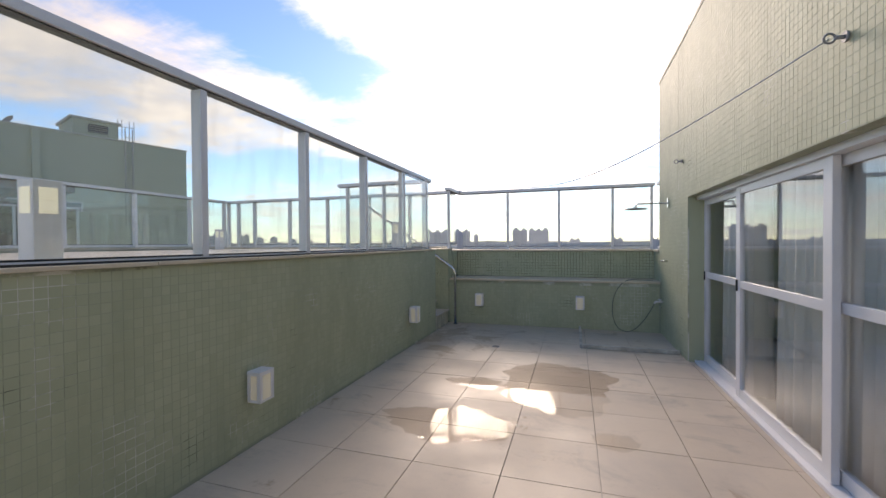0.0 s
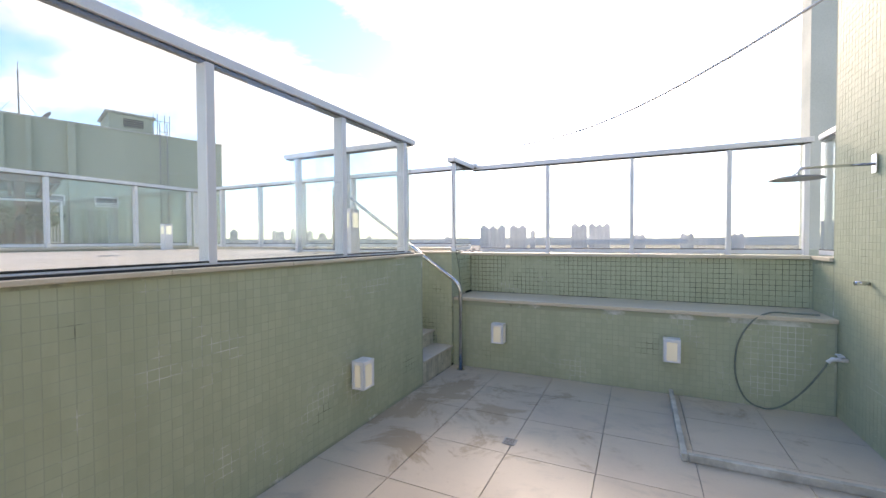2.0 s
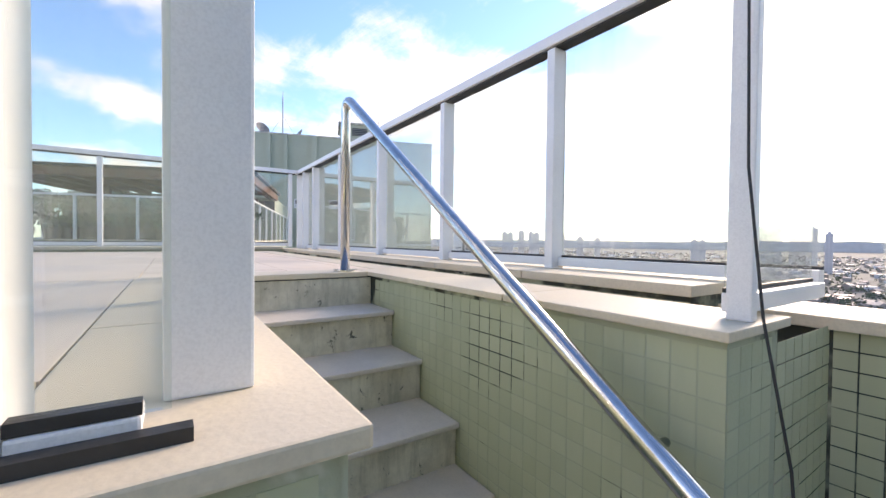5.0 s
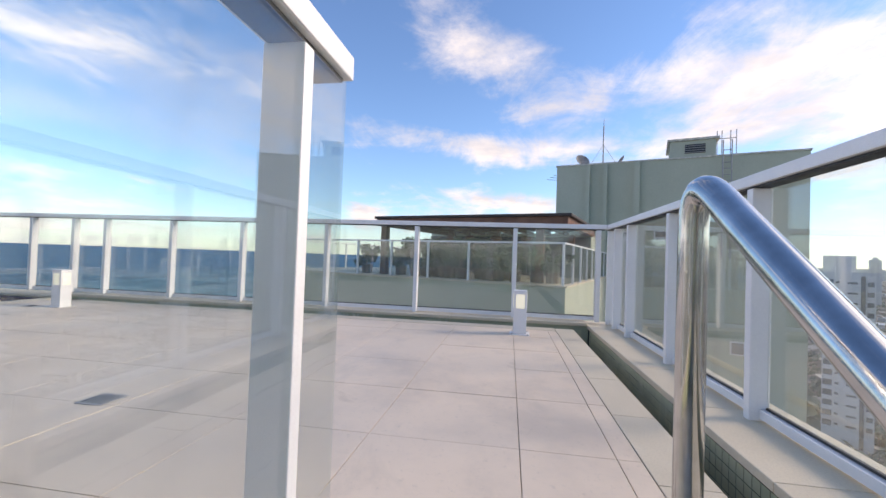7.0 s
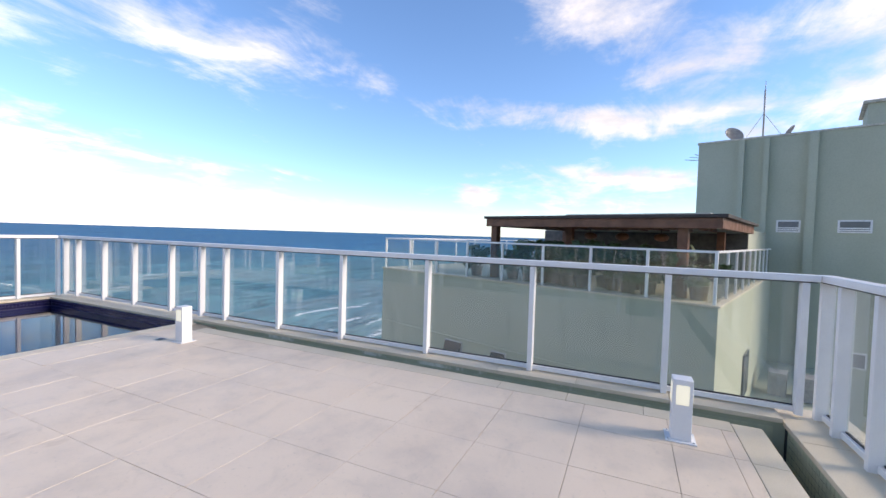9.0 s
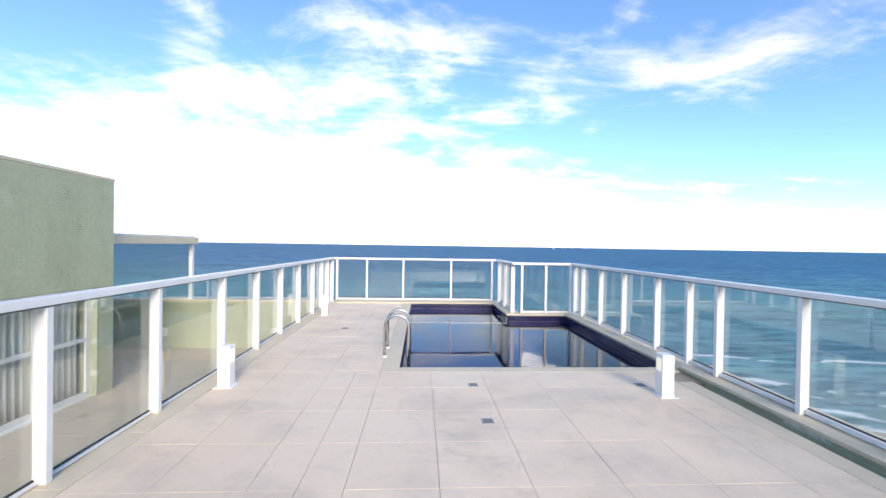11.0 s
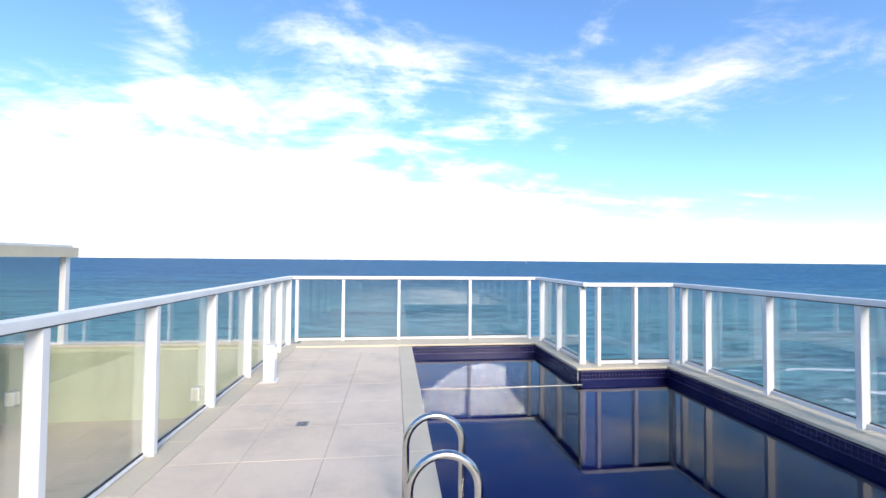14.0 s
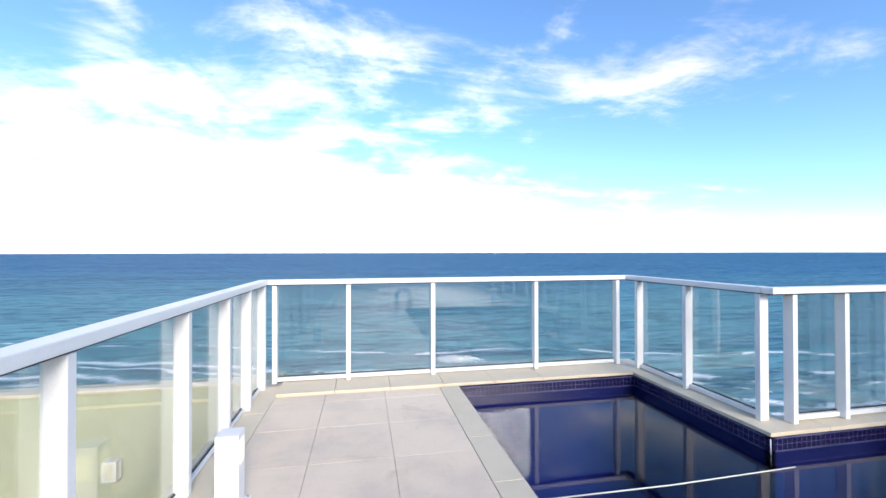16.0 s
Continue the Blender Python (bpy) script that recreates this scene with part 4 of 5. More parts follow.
# border strip of cream stone round the tiled floor, and the copings beside the stair
for k in range(6):
    structure("coping", bx(-1.86 - k * 0.655, -2.511 - k * 0.655, 8.955, 9.16, H - 0.02, H + 0.002, bevel=0.003), STONE, "cream border stone beside the trench", "coping")
for k in range(10):
    structure("coping", bx(-5.81, -5.62, 8.95 - k * 0.634, 8.32 - k * 0.634, H - 0.02, H + 0.002, bevel=0.003), STONE, "cream border stone beside the trench", "coping")
for x0, x1 in ((0.012, -0.62), (-0.624, -1.24), (-1.244, -1.856)):
    structure("coping", bx(x1, x0, STR - 0.022, 9.16, H - 0.020, H + 0.002, bevel=0.004), STONE, "broad cream coping beside the stair", "coping")
    structure("coping", bx(x1 if x1 > -1.8 else ST_TOP - 0.06, x0, STL - 0.26, STL + 0.018, H - 0.020, H + 0.003, bevel=0.004), STONE, "cream coping beside the stair", "coping")
structure("coping", bx(ST_TOP - 0.2, ST_TOP + 0.012, STL + 0.02, STR - 0.024, H - 0.024, H + 0.002, bevel=0.005), STONE, "cream stone nosing at the head of the stair", "coping")
for k in range(15):
    y0 = STL - 0.265 - k * 0.80
    structure("coping", bx(-0.30, 0.018, y0 - 0.796, y0, H - 0.020, H + 0.003, bevel=0.004), STONE, "cream coping on the retaining wall", "coping")

# stair
EDGES = [ST_TOP, -1.425, -1.155, -0.885, -0.68, -0.465, -0.25, 0.0]
LEVELS = [1.43, 1.261, 1.092, 0.923, 0.759, 0.595, 0.43, 0.255]
stair = thing("stair", "worn stone stair of eight risers up to the upper terrace", "stair", (0, STL, 0), 0, "", "structure")
for k in range(8):
    x1 = EDGES[k] - 0.012 if k else EDGES[0] + 0.0
    zt = LEVELS[k] - (0.022 if k else 0.026)
    part("riser", bx(x1 - 0.1, x1, 0.0, STR - STL, -0.01, zt - 0.004), RISER, stair, "stained concrete riser")
    part("joint", bx(x1 - 0.09, x1 - 0.003, 0.002, STR - STL - 0.002, zt - 0.004, zt), GASKET, stair, "blackened joint under the tread")
    if k:
        part("tread", bx(EDGES[k - 1] - 0.014, EDGES[k] + 0.014, 0.001, STR - STL - 0.001, zt + 0.001, LEVELS[k], bevel=0.006), TREAD, stair)

# the flat: wall with the recessed sliding doors
wall_flat = structure("wall_flat_north", bx(WX + 0.006, WX + 0.30, 7.19, 9.03, -0.3, 4.20), GROUT, "light green mosaic wall of the flat", "wall")
mosaic(wall_flat, (WX + 0.006, 7.19, 0.0), (0, 1, 0), (0, 0, 1), 9.03 - 7.19, 4.19, single=(0.0, 0.32))
wall_above = structure("wall_flat_above_doors", bx(WX + 0.006, WX + 0.30, -1.34, 7.188, 2.10, 4.20), GROUT, "light green mosaic wall above the doors", "wall")
mosaic(wall_above, (WX + 0.006, -1.34, 2.105), (0, 1, 0), (0, 0, 1), 7.188 + 1.34, 2.09)
wall_pier_s = structure("wall_flat_south", bx(WX + 0.006, WX + 0.33, -1.34, -0.93, -0.3, 2.10), GROUT, "light green mosaic pier at the corner of the flat", "wall")
mosaic(wall_pier_s, (WX + 0.006, -1.34, 0.0), (0, 1, 0), (0, 0, 1), 0.41, 2.1)
structure("wall_flat_end_south", bx(WX + 0.332, 11.0, -1.34, -1.14, -0.3, 4.20), RENDER, "green end wall of the flat", "wall")
structure("wall_flat_end_north", bx(WX + 0.302, 11.0, 8.83, 9.03, -0.3, 4.20), RENDER, "green end wall of the flat", "wall")
structure("reveal", bx(WX + 0.02, WX + 0.30, 7.181, 7.189, 0, 2.1), MOSAIC, "tiled reveal beside the doors", "wall")
structure("roof_slab", bx(WX + 0.0, 11.0, -1.36, 9.05, 4.202, 4.26, bevel=0.01), STONE, "cream coping and flat roof of the flat", "roof")
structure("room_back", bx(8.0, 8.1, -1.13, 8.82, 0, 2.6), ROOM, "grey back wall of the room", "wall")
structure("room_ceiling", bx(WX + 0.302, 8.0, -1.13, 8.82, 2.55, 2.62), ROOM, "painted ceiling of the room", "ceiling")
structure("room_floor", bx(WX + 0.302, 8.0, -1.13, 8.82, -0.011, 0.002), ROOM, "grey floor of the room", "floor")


def door_leaf(name, y0, y1, x, label):
    """One sliding leaf: stiles, rails, a middle bar and two panes."""
    t = thing(name, label, "door", (x, y0, 0.03), 0, "sliding door leaves", "structure")
    w, h = y1 - y0, 2.02
    for a, b in ((0, 0.10), (w - 0.10, w)):
        part("stile", bx(-0.02, 0.025, a, b, 0, h, bevel=0.004), WHITE, t)
    for a, b in ((0, 0.09), (1.05, 1.12), (h - 0.07, h)):
        part("rail", bx(-0.018, 0.022, 0.101, w - 0.101, a, b, bevel=0.003), WHITE, t)
    for a, b in ((0.09, 1.05), (1.12, h - 0.07)):
        g = part("pane", bx(-0.002, 0.004, 0.07, w - 0.07, a, b), DOORGLASS, t)
        g.visible_shadow = False
    part("catch", bx(-0.034, -0.02, w - 0.05, w - 0.028, 1.02, 1.13, bevel=0.003), GASKET, t, "small black latch")
    return t


# leaf lines: each overlaps the next
for i, (a, b) in enumerate(((5.80, 7.18), (4.37, 5.94), (2.94, 4.51), (1.51, 3.08), (0.08, 1.65), (-0.93, 0.22))):
    door_leaf(f"door_{i + 1}", a, b, 3.905 - (0.055 if i % 2 else 0.0), "white aluminium sliding door leaf with two panes")
structure("trim_door_head", bx(3.80, 3.96, -0.93, 7.18, 2.052, 2.098), WHITE, "white aluminium door head track", "trim")
structure("trim_door_sill", bx(3.78, 3.98, -0.93, 7.18, 0.0, 0.028, bevel=0.004), WHITE, "white aluminium door sill track", "trim")


def curtain(y0, y1, seed):
    b = bmesh.new()
    rng = random.Random(seed)
    cols = int((y1 - y0) / 0.022)
    phase = [0.0]
    for _ in range(cols):
        phase.append(phase[-1] + rng.uniform(0.7, 1.4))
    rows = [0.02, 0.6, 1.2, 2.45]
    grid = []
    for z in rows:
        grid.append([b.verts.new((0.085 * math.sin(phase[k]) * (1.15 - 0.25 * z / 2.4), k * 0.022, z)) for k in range(cols + 1)])
    for p, q in zip(grid, grid[1:]):
        for k in range(cols):
            f = b.faces.new((p[k], p[k + 1], q[k + 1], q[k]))
            f.smooth = True
    t = mesh_object("curtain", b, CLOTH)
    t.matrix_basis = pose(4.06, y0, 0.0)
    tagged(t, "white sheer curtain in soft folds behind the doors", "curtain", "curtains behind the doors")
    m = t.modifiers.new("thickness", "SOLIDIFY")
    m.thickness = 0.003


curtain(5.90, 6.88, 3)
curtain(4.15, 5.52, 5)
curtain(-0.90, 0.75, 4)


structure("wall_north_outer", bx(-6.36, 4.0, 9.823, 9.85, -3.0, 1.35), RENDER, "green rendered outer face of the north parapet", "wall")
structure("wall_west_outer", bx(-6.39, -6.363, 2.12, 9.82, -3.0, 1.38), RENDER, "green rendered outer face of the seaward curb", "wall")
structure("wing_north", bx(7.85, 16.0, 24.0, 25.0, -55, 11.5), WINGPAINT, "light green wing of the building further along", "wall")
structure("wing_low_roof", bx(5.0, 7.845, 23.0, 24.2, -55, 1.17), RENDER, "green parapet of a lower roof beside the wing", "wall")

# ---------------------------------------------------------------- railings
def railing(name, label, p0, p1, posts, z0, z1, ends=(0.0, 0.0), deep=0.09, wide=0.05, low=0.0, glass_over=0.0, glass_before=0.0, foot=0.055):
    """A white rail from p0 to p1 (plan points) with posts at distances along it and glass between them."""
    p0, p1 = Vector((*p0, 0)), Vector((*p1, 0))
    run = (p1 - p0).length
    turn = math.degrees(math.atan2(p1.y - p0.y, p1.x - p0.x))
    t = thing(name, label, "railing", (p0.x, p0.y, z0), turn, "", "structure")
    h = z1 - z0
    part("top_rail", bx(-ends[0], run + ends[1], -0.055, 0.055, h - 0.055, h, bevel=0.006), WHITE, t)
    part("gasket", bx(-ends[0] + 0.02, run + ends[1] - 0.02, -0.036, 0.036, h - 0.065, h - 0.0555), GASKET, t, "black rubber gasket under the rail")
    first = None
    for d in posts:
        if first is None:
            first = part("post", bx(-wide / 2, wide / 2, -deep / 2, deep / 2, 0, h - 0.066, bevel=0.004), WHITE, t)
            first.location.x = d
        else:
            o = new("post", first.data)
            o.parent, o.location = t, (d, 0, 0)
    if low:
        part("seal", bx(-0.02, run, -0.064, -0.047, 0.0, low), GASKET, t, "black seal along the foot of the railing")
    stops = sorted(posts)
    if glass_before:
        stops = [stops[0] - glass_before] + stops
    if glass_over:
        stops = stops + [stops[-1] + glass_over]
    for a, b in zip(stops, stops[1:]):
        if b - a < 0.1:
            continue
        part("bottom_rail", bx(a + wide / 2, b - wide / 2, -0.046, 0.0, min(0.012, foot * 0.3), foot, bevel=0.003), WHITE, t)
        part("gasket", bx(a + wide / 2, b - wide / 2, -0.044, -0.028, foot + 0.0005, foot + 0.011), GASKET, t)
        g = part("pane", bx(a + wide / 2, b - wide / 2 + (0.02 if glass_over and b == stops[-1] else 0), -0.040, -0.032, foot, h - 0.06), GLASS, t)
        g.visible_shadow = False
    return t


RL = "white aluminium railing with tinted glass panels"
railing("railing_north_lower", RL + " on the north parapet", (WX + 0.02, 9.68), (0.02, 9.68), [0.03, 0.70, 1.68, 2.69], 1.398, 2.62, (0.02, 0.06), 0.07, 0.045, glass_over=0.97)
railing("railing_return", RL + " on the return wall beside the flat", (WX + 0.12, 9.62), (WX + 0.12, 9.04), [0.56], 1.398, 2.62, (0.0, 0.0), 0.05, 0.03, glass_before=0.55)
railing("railing_north_upper", RL + " beside the trench", (0.0, 9.62), (RAIL_W, 9.62), [1.10, 2.10, 3.19, 4.25, 5.30, 5.80, 6.12], 1.465, TOP, (0.06, 0.055), glass_before=1.07)
railing("railing_short", RL + " closing the end of the trench", (-0.03, 9.60), (-0.03, 8.97), [0.60], H + 0.002, 2.625, (0.0, 0.05), 0.05, 0.03, glass_before=0.59)
railing("railing_west", RL + " on the seaward curb", (RAIL_W, 9.56), (RAIL_W, NOTCH_Y), [0.09, 1.07, 2.31, 3.53, 4.76, 5.86, 6.95, 7.50, 8.25, 9.27, 10.20, 11.10, 11.55], 1.49, TOP)
railing("railing_notch_north", RL + " at the inner corner of the pool", (RAIL_W, NOTCH_Y), (NOTCH_X, NOTCH_Y), [0.05, 0.64, 1.21], 1.455, TOP, (-0.06, 0.055))
railing("railing_notch_east", RL + " at the inner corner of the pool", (NOTCH_X, NOTCH_Y), (NOTCH_X, RAIL_S), [0.10, 0.96, 1.77], 1.455, TOP, (-0.06, 0.055))
railing("railing_south", RL + " on the sea side", (NOTCH_X, RAIL_S), (RAIL_E, RAIL_S), [0.17, 1.33, 2.67, 3.68, 4.50], 1.465, TOP, (-0.06, 0.055))
railing("railing_east", RL + " on the retaining wall", (RAIL_E, RAIL_S), (RAIL_E, STL - 0.12),
        [0.12, 0.72, 1.35, 2.14, 3.21, 4.26, 5.30, 6.36, 7.62, 8.75, 9.90, 11.06, 12.03], H + 0.003, TOP, (-0.06, 0.055), low=0.012, glass_over=0.13, foot=0.022)
railing("railing_stair", RL + " beside the stair", (RAIL_E, 8.0), (-1.87, 8.0), [0.06, 0.84, 1.585], H + 0.003, TOP, (-0.06, 0.0), 0.085, 0.036, glass_over=0.175, foot=0.032)


# ---------------------------------------------------------------- stair handrail
def handrail():
    t = thing("handrail", "polished stainless steel stair handrail with round bends", "handrail", (0.17, 8.74, 0))
    line = rounded([(0, 0, 0.0), (0, 0, 1.03), (-1.93, 0, 2.36), (-1.93, 0, H + 0.0)], 0.11, 9)
    part("bar", tube(bmesh.new(), line, 0.024, 20), STEEL, t)
    part("base_plate", disc(bmesh.new(), -1.93, 0, H + 0.002, 0.06, 0.008), STEEL, t)
    part("base_plate", disc(bmesh.new(), 0, 0, 0.0, 0.05, 0.008), STEEL, t)
    b = bmesh.new()
    tube(b, [(-0.28, 0, 1.2), (-0.28, 0.05, 1.17), (-0.28, 0.115, 1.17)], 0.01, 8)
    part("wall_bracket", b, STEEL, t)


handrail()


# ---------------------------------------------------------------- lamps
def bollard():
    t = thing("bollard_lamp", "white square bollard lamp with frosted windows on the floor", "lamp", (0, 0, 0), 0, "bollard lamps on the upper floor")
    part("base_plate", bx(-0.10, 0.10, -0.10, 0.10, 0, 0.008, bevel=0.002), WHITE, t)
    part("body", bx(-0.066, 0.066, -0.066, 0.066, 0.008, 0.45, bevel=0.005), WHITE, t)
    for k in range(4):
        a = part("lens", bx(-0.042, 0.042, -0.0695, -0.066, 0.27, 0.41, bevel=0.001), FROST, t, "frosted glowing window")
        a.matrix_basis = pose(0, 0, 0, 0, 0, 90 * k)
    for x in (-0.08, 0.08):
        for y in (-0.08, 0.08):
            part("bolt", disc(bmesh.new(), x, y, 0.008, 0.008, 0.006, 8), STEEL, t)
    return t


first_lamp = bollard()
for i, (x, y) in enumerate(((-0.41, 2.71), (-5.31, 8.55), (-5.19, 3.05), (-0.43, -1.87), (-0.41, 7.38))):
    m = pose(x, y, H + 0.001)
    if i:
        copy_thing(first_lamp, m)
    else:
        first_lamp.matrix_basis = m


def wall_lamp():
    t = thing("wall_lamp", "white box wall lamp with frosted panes on mosaic", "lamp", (0, 0, 0), 0, "box lamps on the terrace walls")
    part("back_plate", bx(-0.06, 0.06, -0.012, 0.0, -0.1, 0.1, bevel=0.002), WHITE, t)
    part("lid", bx(-0.075, 0.075, -0.13, -0.012, 0.085, 0.115, bevel=0.003), WHITE, t)
    part("base", bx(-0.075, 0.075, -0.13, -0.012, -0.115, -0.10, bevel=0.003), WHITE, t)
    for x in (-0.07, 0.07):
        part("corner", bx(x * 0.86 - 0.014, x * 0.86 + 0.014, -0.128, -0.1, -0.10, 0.085), WHITE, t)
        part("corner", bx(x * 0.86 - 0.014, x * 0.86 + 0.014, -0.036, -0.013, -0.10, 0.085), WHITE, t)
    part("lens", bx(-0.062, 0.062, -0.122, -0.014, -0.10, 0.085, bevel=0.004), FROST_DULL, t, "frosted box")
    return t


first_wall = wall_lamp()
for i, (x, y, z, turn) in enumerate(((0.0, 3.78, 0.47, 90), (0.0, 6.92, 0.48, 90), (0.62, WY, 0.47, 0), (2.42, WY, 0.47, 0), (4.65, -4.63, 0.47, 180), (1.62, -4.63, 0.47, 180))):
    m = pose(x + (0.002 if turn == 90 else 0), y - (0.002 if turn == 0 else 0), z, 0, 0, turn)
    if i:
        copy_thing(first_wall, m)
    else:
        first_wall.matrix_basis = m

# ---------------------------------------------------------------- shower corner
t = thing("shower", "round chrome rain shower head on a wall arm", "shower", (WX, 8.31, 2.125))
part("wall_plate", bx(-0.012, 0.0, -0.035, 0.035, -0.07, 0.07, bevel=0.003), CHROME, t)
part("arm", tube(bmesh.new(), rounded([(-0.01, 0, 0), (-0.44, 0, 0.0), (-0.46, 0, -0.05)], 0.03), 0.011, 12), CHROME, t)
part("head", disc(bmesh.new(), -0.46, 0, -0.085, 0.178, 0.014, 32, 0.16), speckled("dulled grey steel", (0.20, 0.20, 0.195), (0.28, 0.28, 0.27), 9.0, 60, (0.3, 0.45)), t, "dulled grey disc")
part("collar", disc(bmesh.new(), -0.46, 0, -0.072, 0.025, 0.03, 16), CHROME, t)
t = thing("shower_valve", "small chrome shower handle on the wall", "valve", (WX, 8.36, 1.23))
b = bmesh.new()
tube(b, [(0, 0, 0), (-0.09, 0, 0)], 0.016, 12)
part("stem", b, CHROME, t)
part("handle", tube(bmesh.new(), [(-0.075, -0.03, 0), (-0.075, 0.03, 0)], 0.011, 10), CHROME, t)
t = thing("tap", "white plastic garden tap with the hose on it", "tap", (WX, 8.70, 0.55))
b = bmesh.new()
tube(b, [(0, 0, 0), (-0.10, 0, 0), (-0.13, 0, -0.03)], 0.018, 12)
part("spout", b, PLASTIC, t)
part("handle", bx(-0.07, -0.03, -0.045, 0.045, 0.03, 0.045, bevel=0.005), PLASTIC, t)
part("valve", tube(bmesh.new(), [(-0.05, 0, 0), (-0.05, 0, 0.035)], 0.012, 10), PLASTIC, t)
hose_line = [(3.57, 8.70, 0.52), (3.53, 8.72, 0.42), (3.42, 8.76, 0.22), (3.28, 8.79, 0.06), (3.15, 8.80, 0.02), (3.02, 8.82, 0.09), (2.95, 8.85, 0.30),
             (2.97, 8.86, 0.58), (3.08, 8.87, 0.80), (3.22, 8.90, 0.885), (3.40, 8.96, 0.882), (3.60, 8.98, 0.878)]
sm = []
pts = [Vector(p) for p in hose_line]
for i in range(len(pts) - 1):
    a, b_, c, d_ = pts[max(i - 1, 0)], pts[i], pts[i + 1], pts[min(i + 2, len(pts) - 1)]
    for k in range(5):
        s = k / 5
        sm.append(0.5 * ((2 * b_) + (c - a) * s + (2 * a - 5 * b_ + 4 * c - d_) * s * s + (3 * b_ - a - 3 * c + d_) * s ** 3))
sm.append(pts[-1])
tagged(mesh_object("garden_hose", tube(bmesh.new(), sm, 0.0078, 10), RUBBER), "grey rubber garden hose hanging in a loop from the tap", "hose")
b = bmesh.new()
box(b, 2.40, 2.44, 7.50, WY - 0.01, 0.001, 0.055, 0.006)
box(b, 2.445, WX - 0.01, 7.50, 7.54, 0.001, 0.055, 0.006)
tagged(mesh_object("shower_curb", b, CONCRETE), "low grey stone curb round the shower corner", "curb", "", "structure")


def wall_hook(y, z, big):
    t = thing("wall_hook", "small steel eye bolt screwed into mosaic wall", "hook", (WX, y, z), 0, "steel eyes in the wall")
    part("rosette", tube(bmesh.new(), [(0, 0, 0), (-0.012, 0, 0)], 0.03 * big, 16), GREYMETAL, t)
    part("stem", tube(bmesh.new(), [(-0.012, 0, 0), (-0.05, 0, 0)], 0.012 * big, 10), GREYMETAL, t)
    ring = [(-0.05 - 0.026 * big * (1 - math.cos(a)), 0, 0.026 * big * math.sin(a)) for a in [2 * math.pi * k / 16 for k in range(17)]]
    part("eye", tube(bmesh.new(), ring, 0.007 * big, 8), GREYMETAL, t)


wall_hook(3.98, 2.60, 0.95)
wall_hook(7.45, 2.60, 0.9)
b = bmesh.new()
A, B = Vector((WX - 0.06, 4.01, 2.61)), Vector((1.2, 7.9, 2.45))
tube(b, [A.lerp(B, k / 24) - Vector((0, 0, 0.30 * math.sin(math.pi * k / 24))) for k in range(36)], 0.005, 6)
tagged(mesh_object("clothes_line", b, PLASTIC), "thin grey clothes line stretched to the railing", "wire")
b = bmesh.new()
tube(b, [(-0.02, 8.93, 2.50), (0.0, 8.92, 2.1), (0.01, 8.91, 1.75), (0.05, 8.88, 1.46), (0.10, 8.87, 1.2), (0.12, 8.88, 0.9), (0.10, 8.885, 0.72)], 0.003, 6)
tagged(mesh_object("loose_cable", b, GASKET), "loose black cable hanging from the short railing", "cable")


# ---------------------------------------------------------------- pool
E_, W_, S_, N_ = POOL
outline = [(E_, S_), (E_, N_), (W_, N_), (W_, POOL_NOTCH_Y), (POOL_SW_X, POOL_NOTCH_Y), (POOL_SW_X, S_)]


def wall_strip(name, z0, z1, material, label):
    """Slabs standing outside the pool's outline."""
    b = bmesh.new()
    for (xa, ya), (xb, yb) in zip(outline, outline[1:] + outline[:1]):
        a, e = Vector((xa, ya, 0)), Vector((xb, yb, 0))
        along = (e - a).normalized()
        away = Vector((along.y, -along.x, 0)) * 0.05
        v = [b.verts.new((p.x, p.y, z)) for z in (z0, z1) for p in (a, e, e + away, a + away)]
        for f in ((0, 1, 2, 3), (4, 5, 6, 7), (0, 1, 5, 4), (1, 2, 6, 5), (2, 3, 7, 6), (3, 0, 4, 7)):
            b.faces.new([v[k] for k in f])
    return structure(name, b, material, label, "pool")


wall_strip("pool_wall", 0.0, WATER - 0.01, POOLTILE, "deep blue tiled pool wall under the water")
band = wall_strip("pool_band", WATER - 0.01, H - 0.03, POOLGROUT, "dark blue mosaic band at the waterline")
for (xa, ya), (xb, yb) in zip(outline, outline[1:] + outline[:1]):
    run = Vector((xb - xa, yb - ya, 0))
    along = run.normalized()
    mosaic(band, (xa, ya, WATER + 0.005), along, (0, 0, 1), run.length, 0.102, 0.05, material=POOLBAND, out=(-along.y, along.x, 0))
bm = bmesh.new()
bm.faces.new([bm.verts.new((x, y, 0.02)) for x, y in outline])
structure("pool_floor", bm, POOLTILE, "deep blue tiled pool floor", "pool")
bm = bmesh.new()
bm.faces.new([bm.verts.new((x, y, WATER)) for x, y in outline])
water = structure("water_pool", bm, POOLWATER, "still dark blue pool water", "water")
water.visible_shadow = False
structure("pool_shell", bx(-6.36, -2.28, -4.3, 2.1, -0.3, -0.02), RENDER, "green rendered shell under the pool", "wall")
structure("wall_pool_west", bx(-6.36, W_ - 0.06, NOTCH_Y - 0.1, 2.098, -0.3, H - 0.03), RENDER, "green rendered pool wall", "wall")
structure("wall_pool_notch", bx(-6.36, POOL_SW_X - 0.06, NOTCH_Y - 0.25, POOL_NOTCH_Y - 0.06, -0.3, H - 0.032), RENDER, "green rendered pool wall", "wall")
structure("wall_pool_notch_side", bx(POOL_SW_X - 0.32, POOL_SW_X - 0.06, -4.4, POOL_NOTCH_Y - 0.07, -0.3, H - 0.034), RENDER, "green rendered pool wall", "wall")
structure("wall_pool_south", bx(POOL_SW_X - 0.3, -0.02, -4.4, S_ - 0.06, -0.3, H - 0.03), RENDER, "green rendered pool wall", "wall")


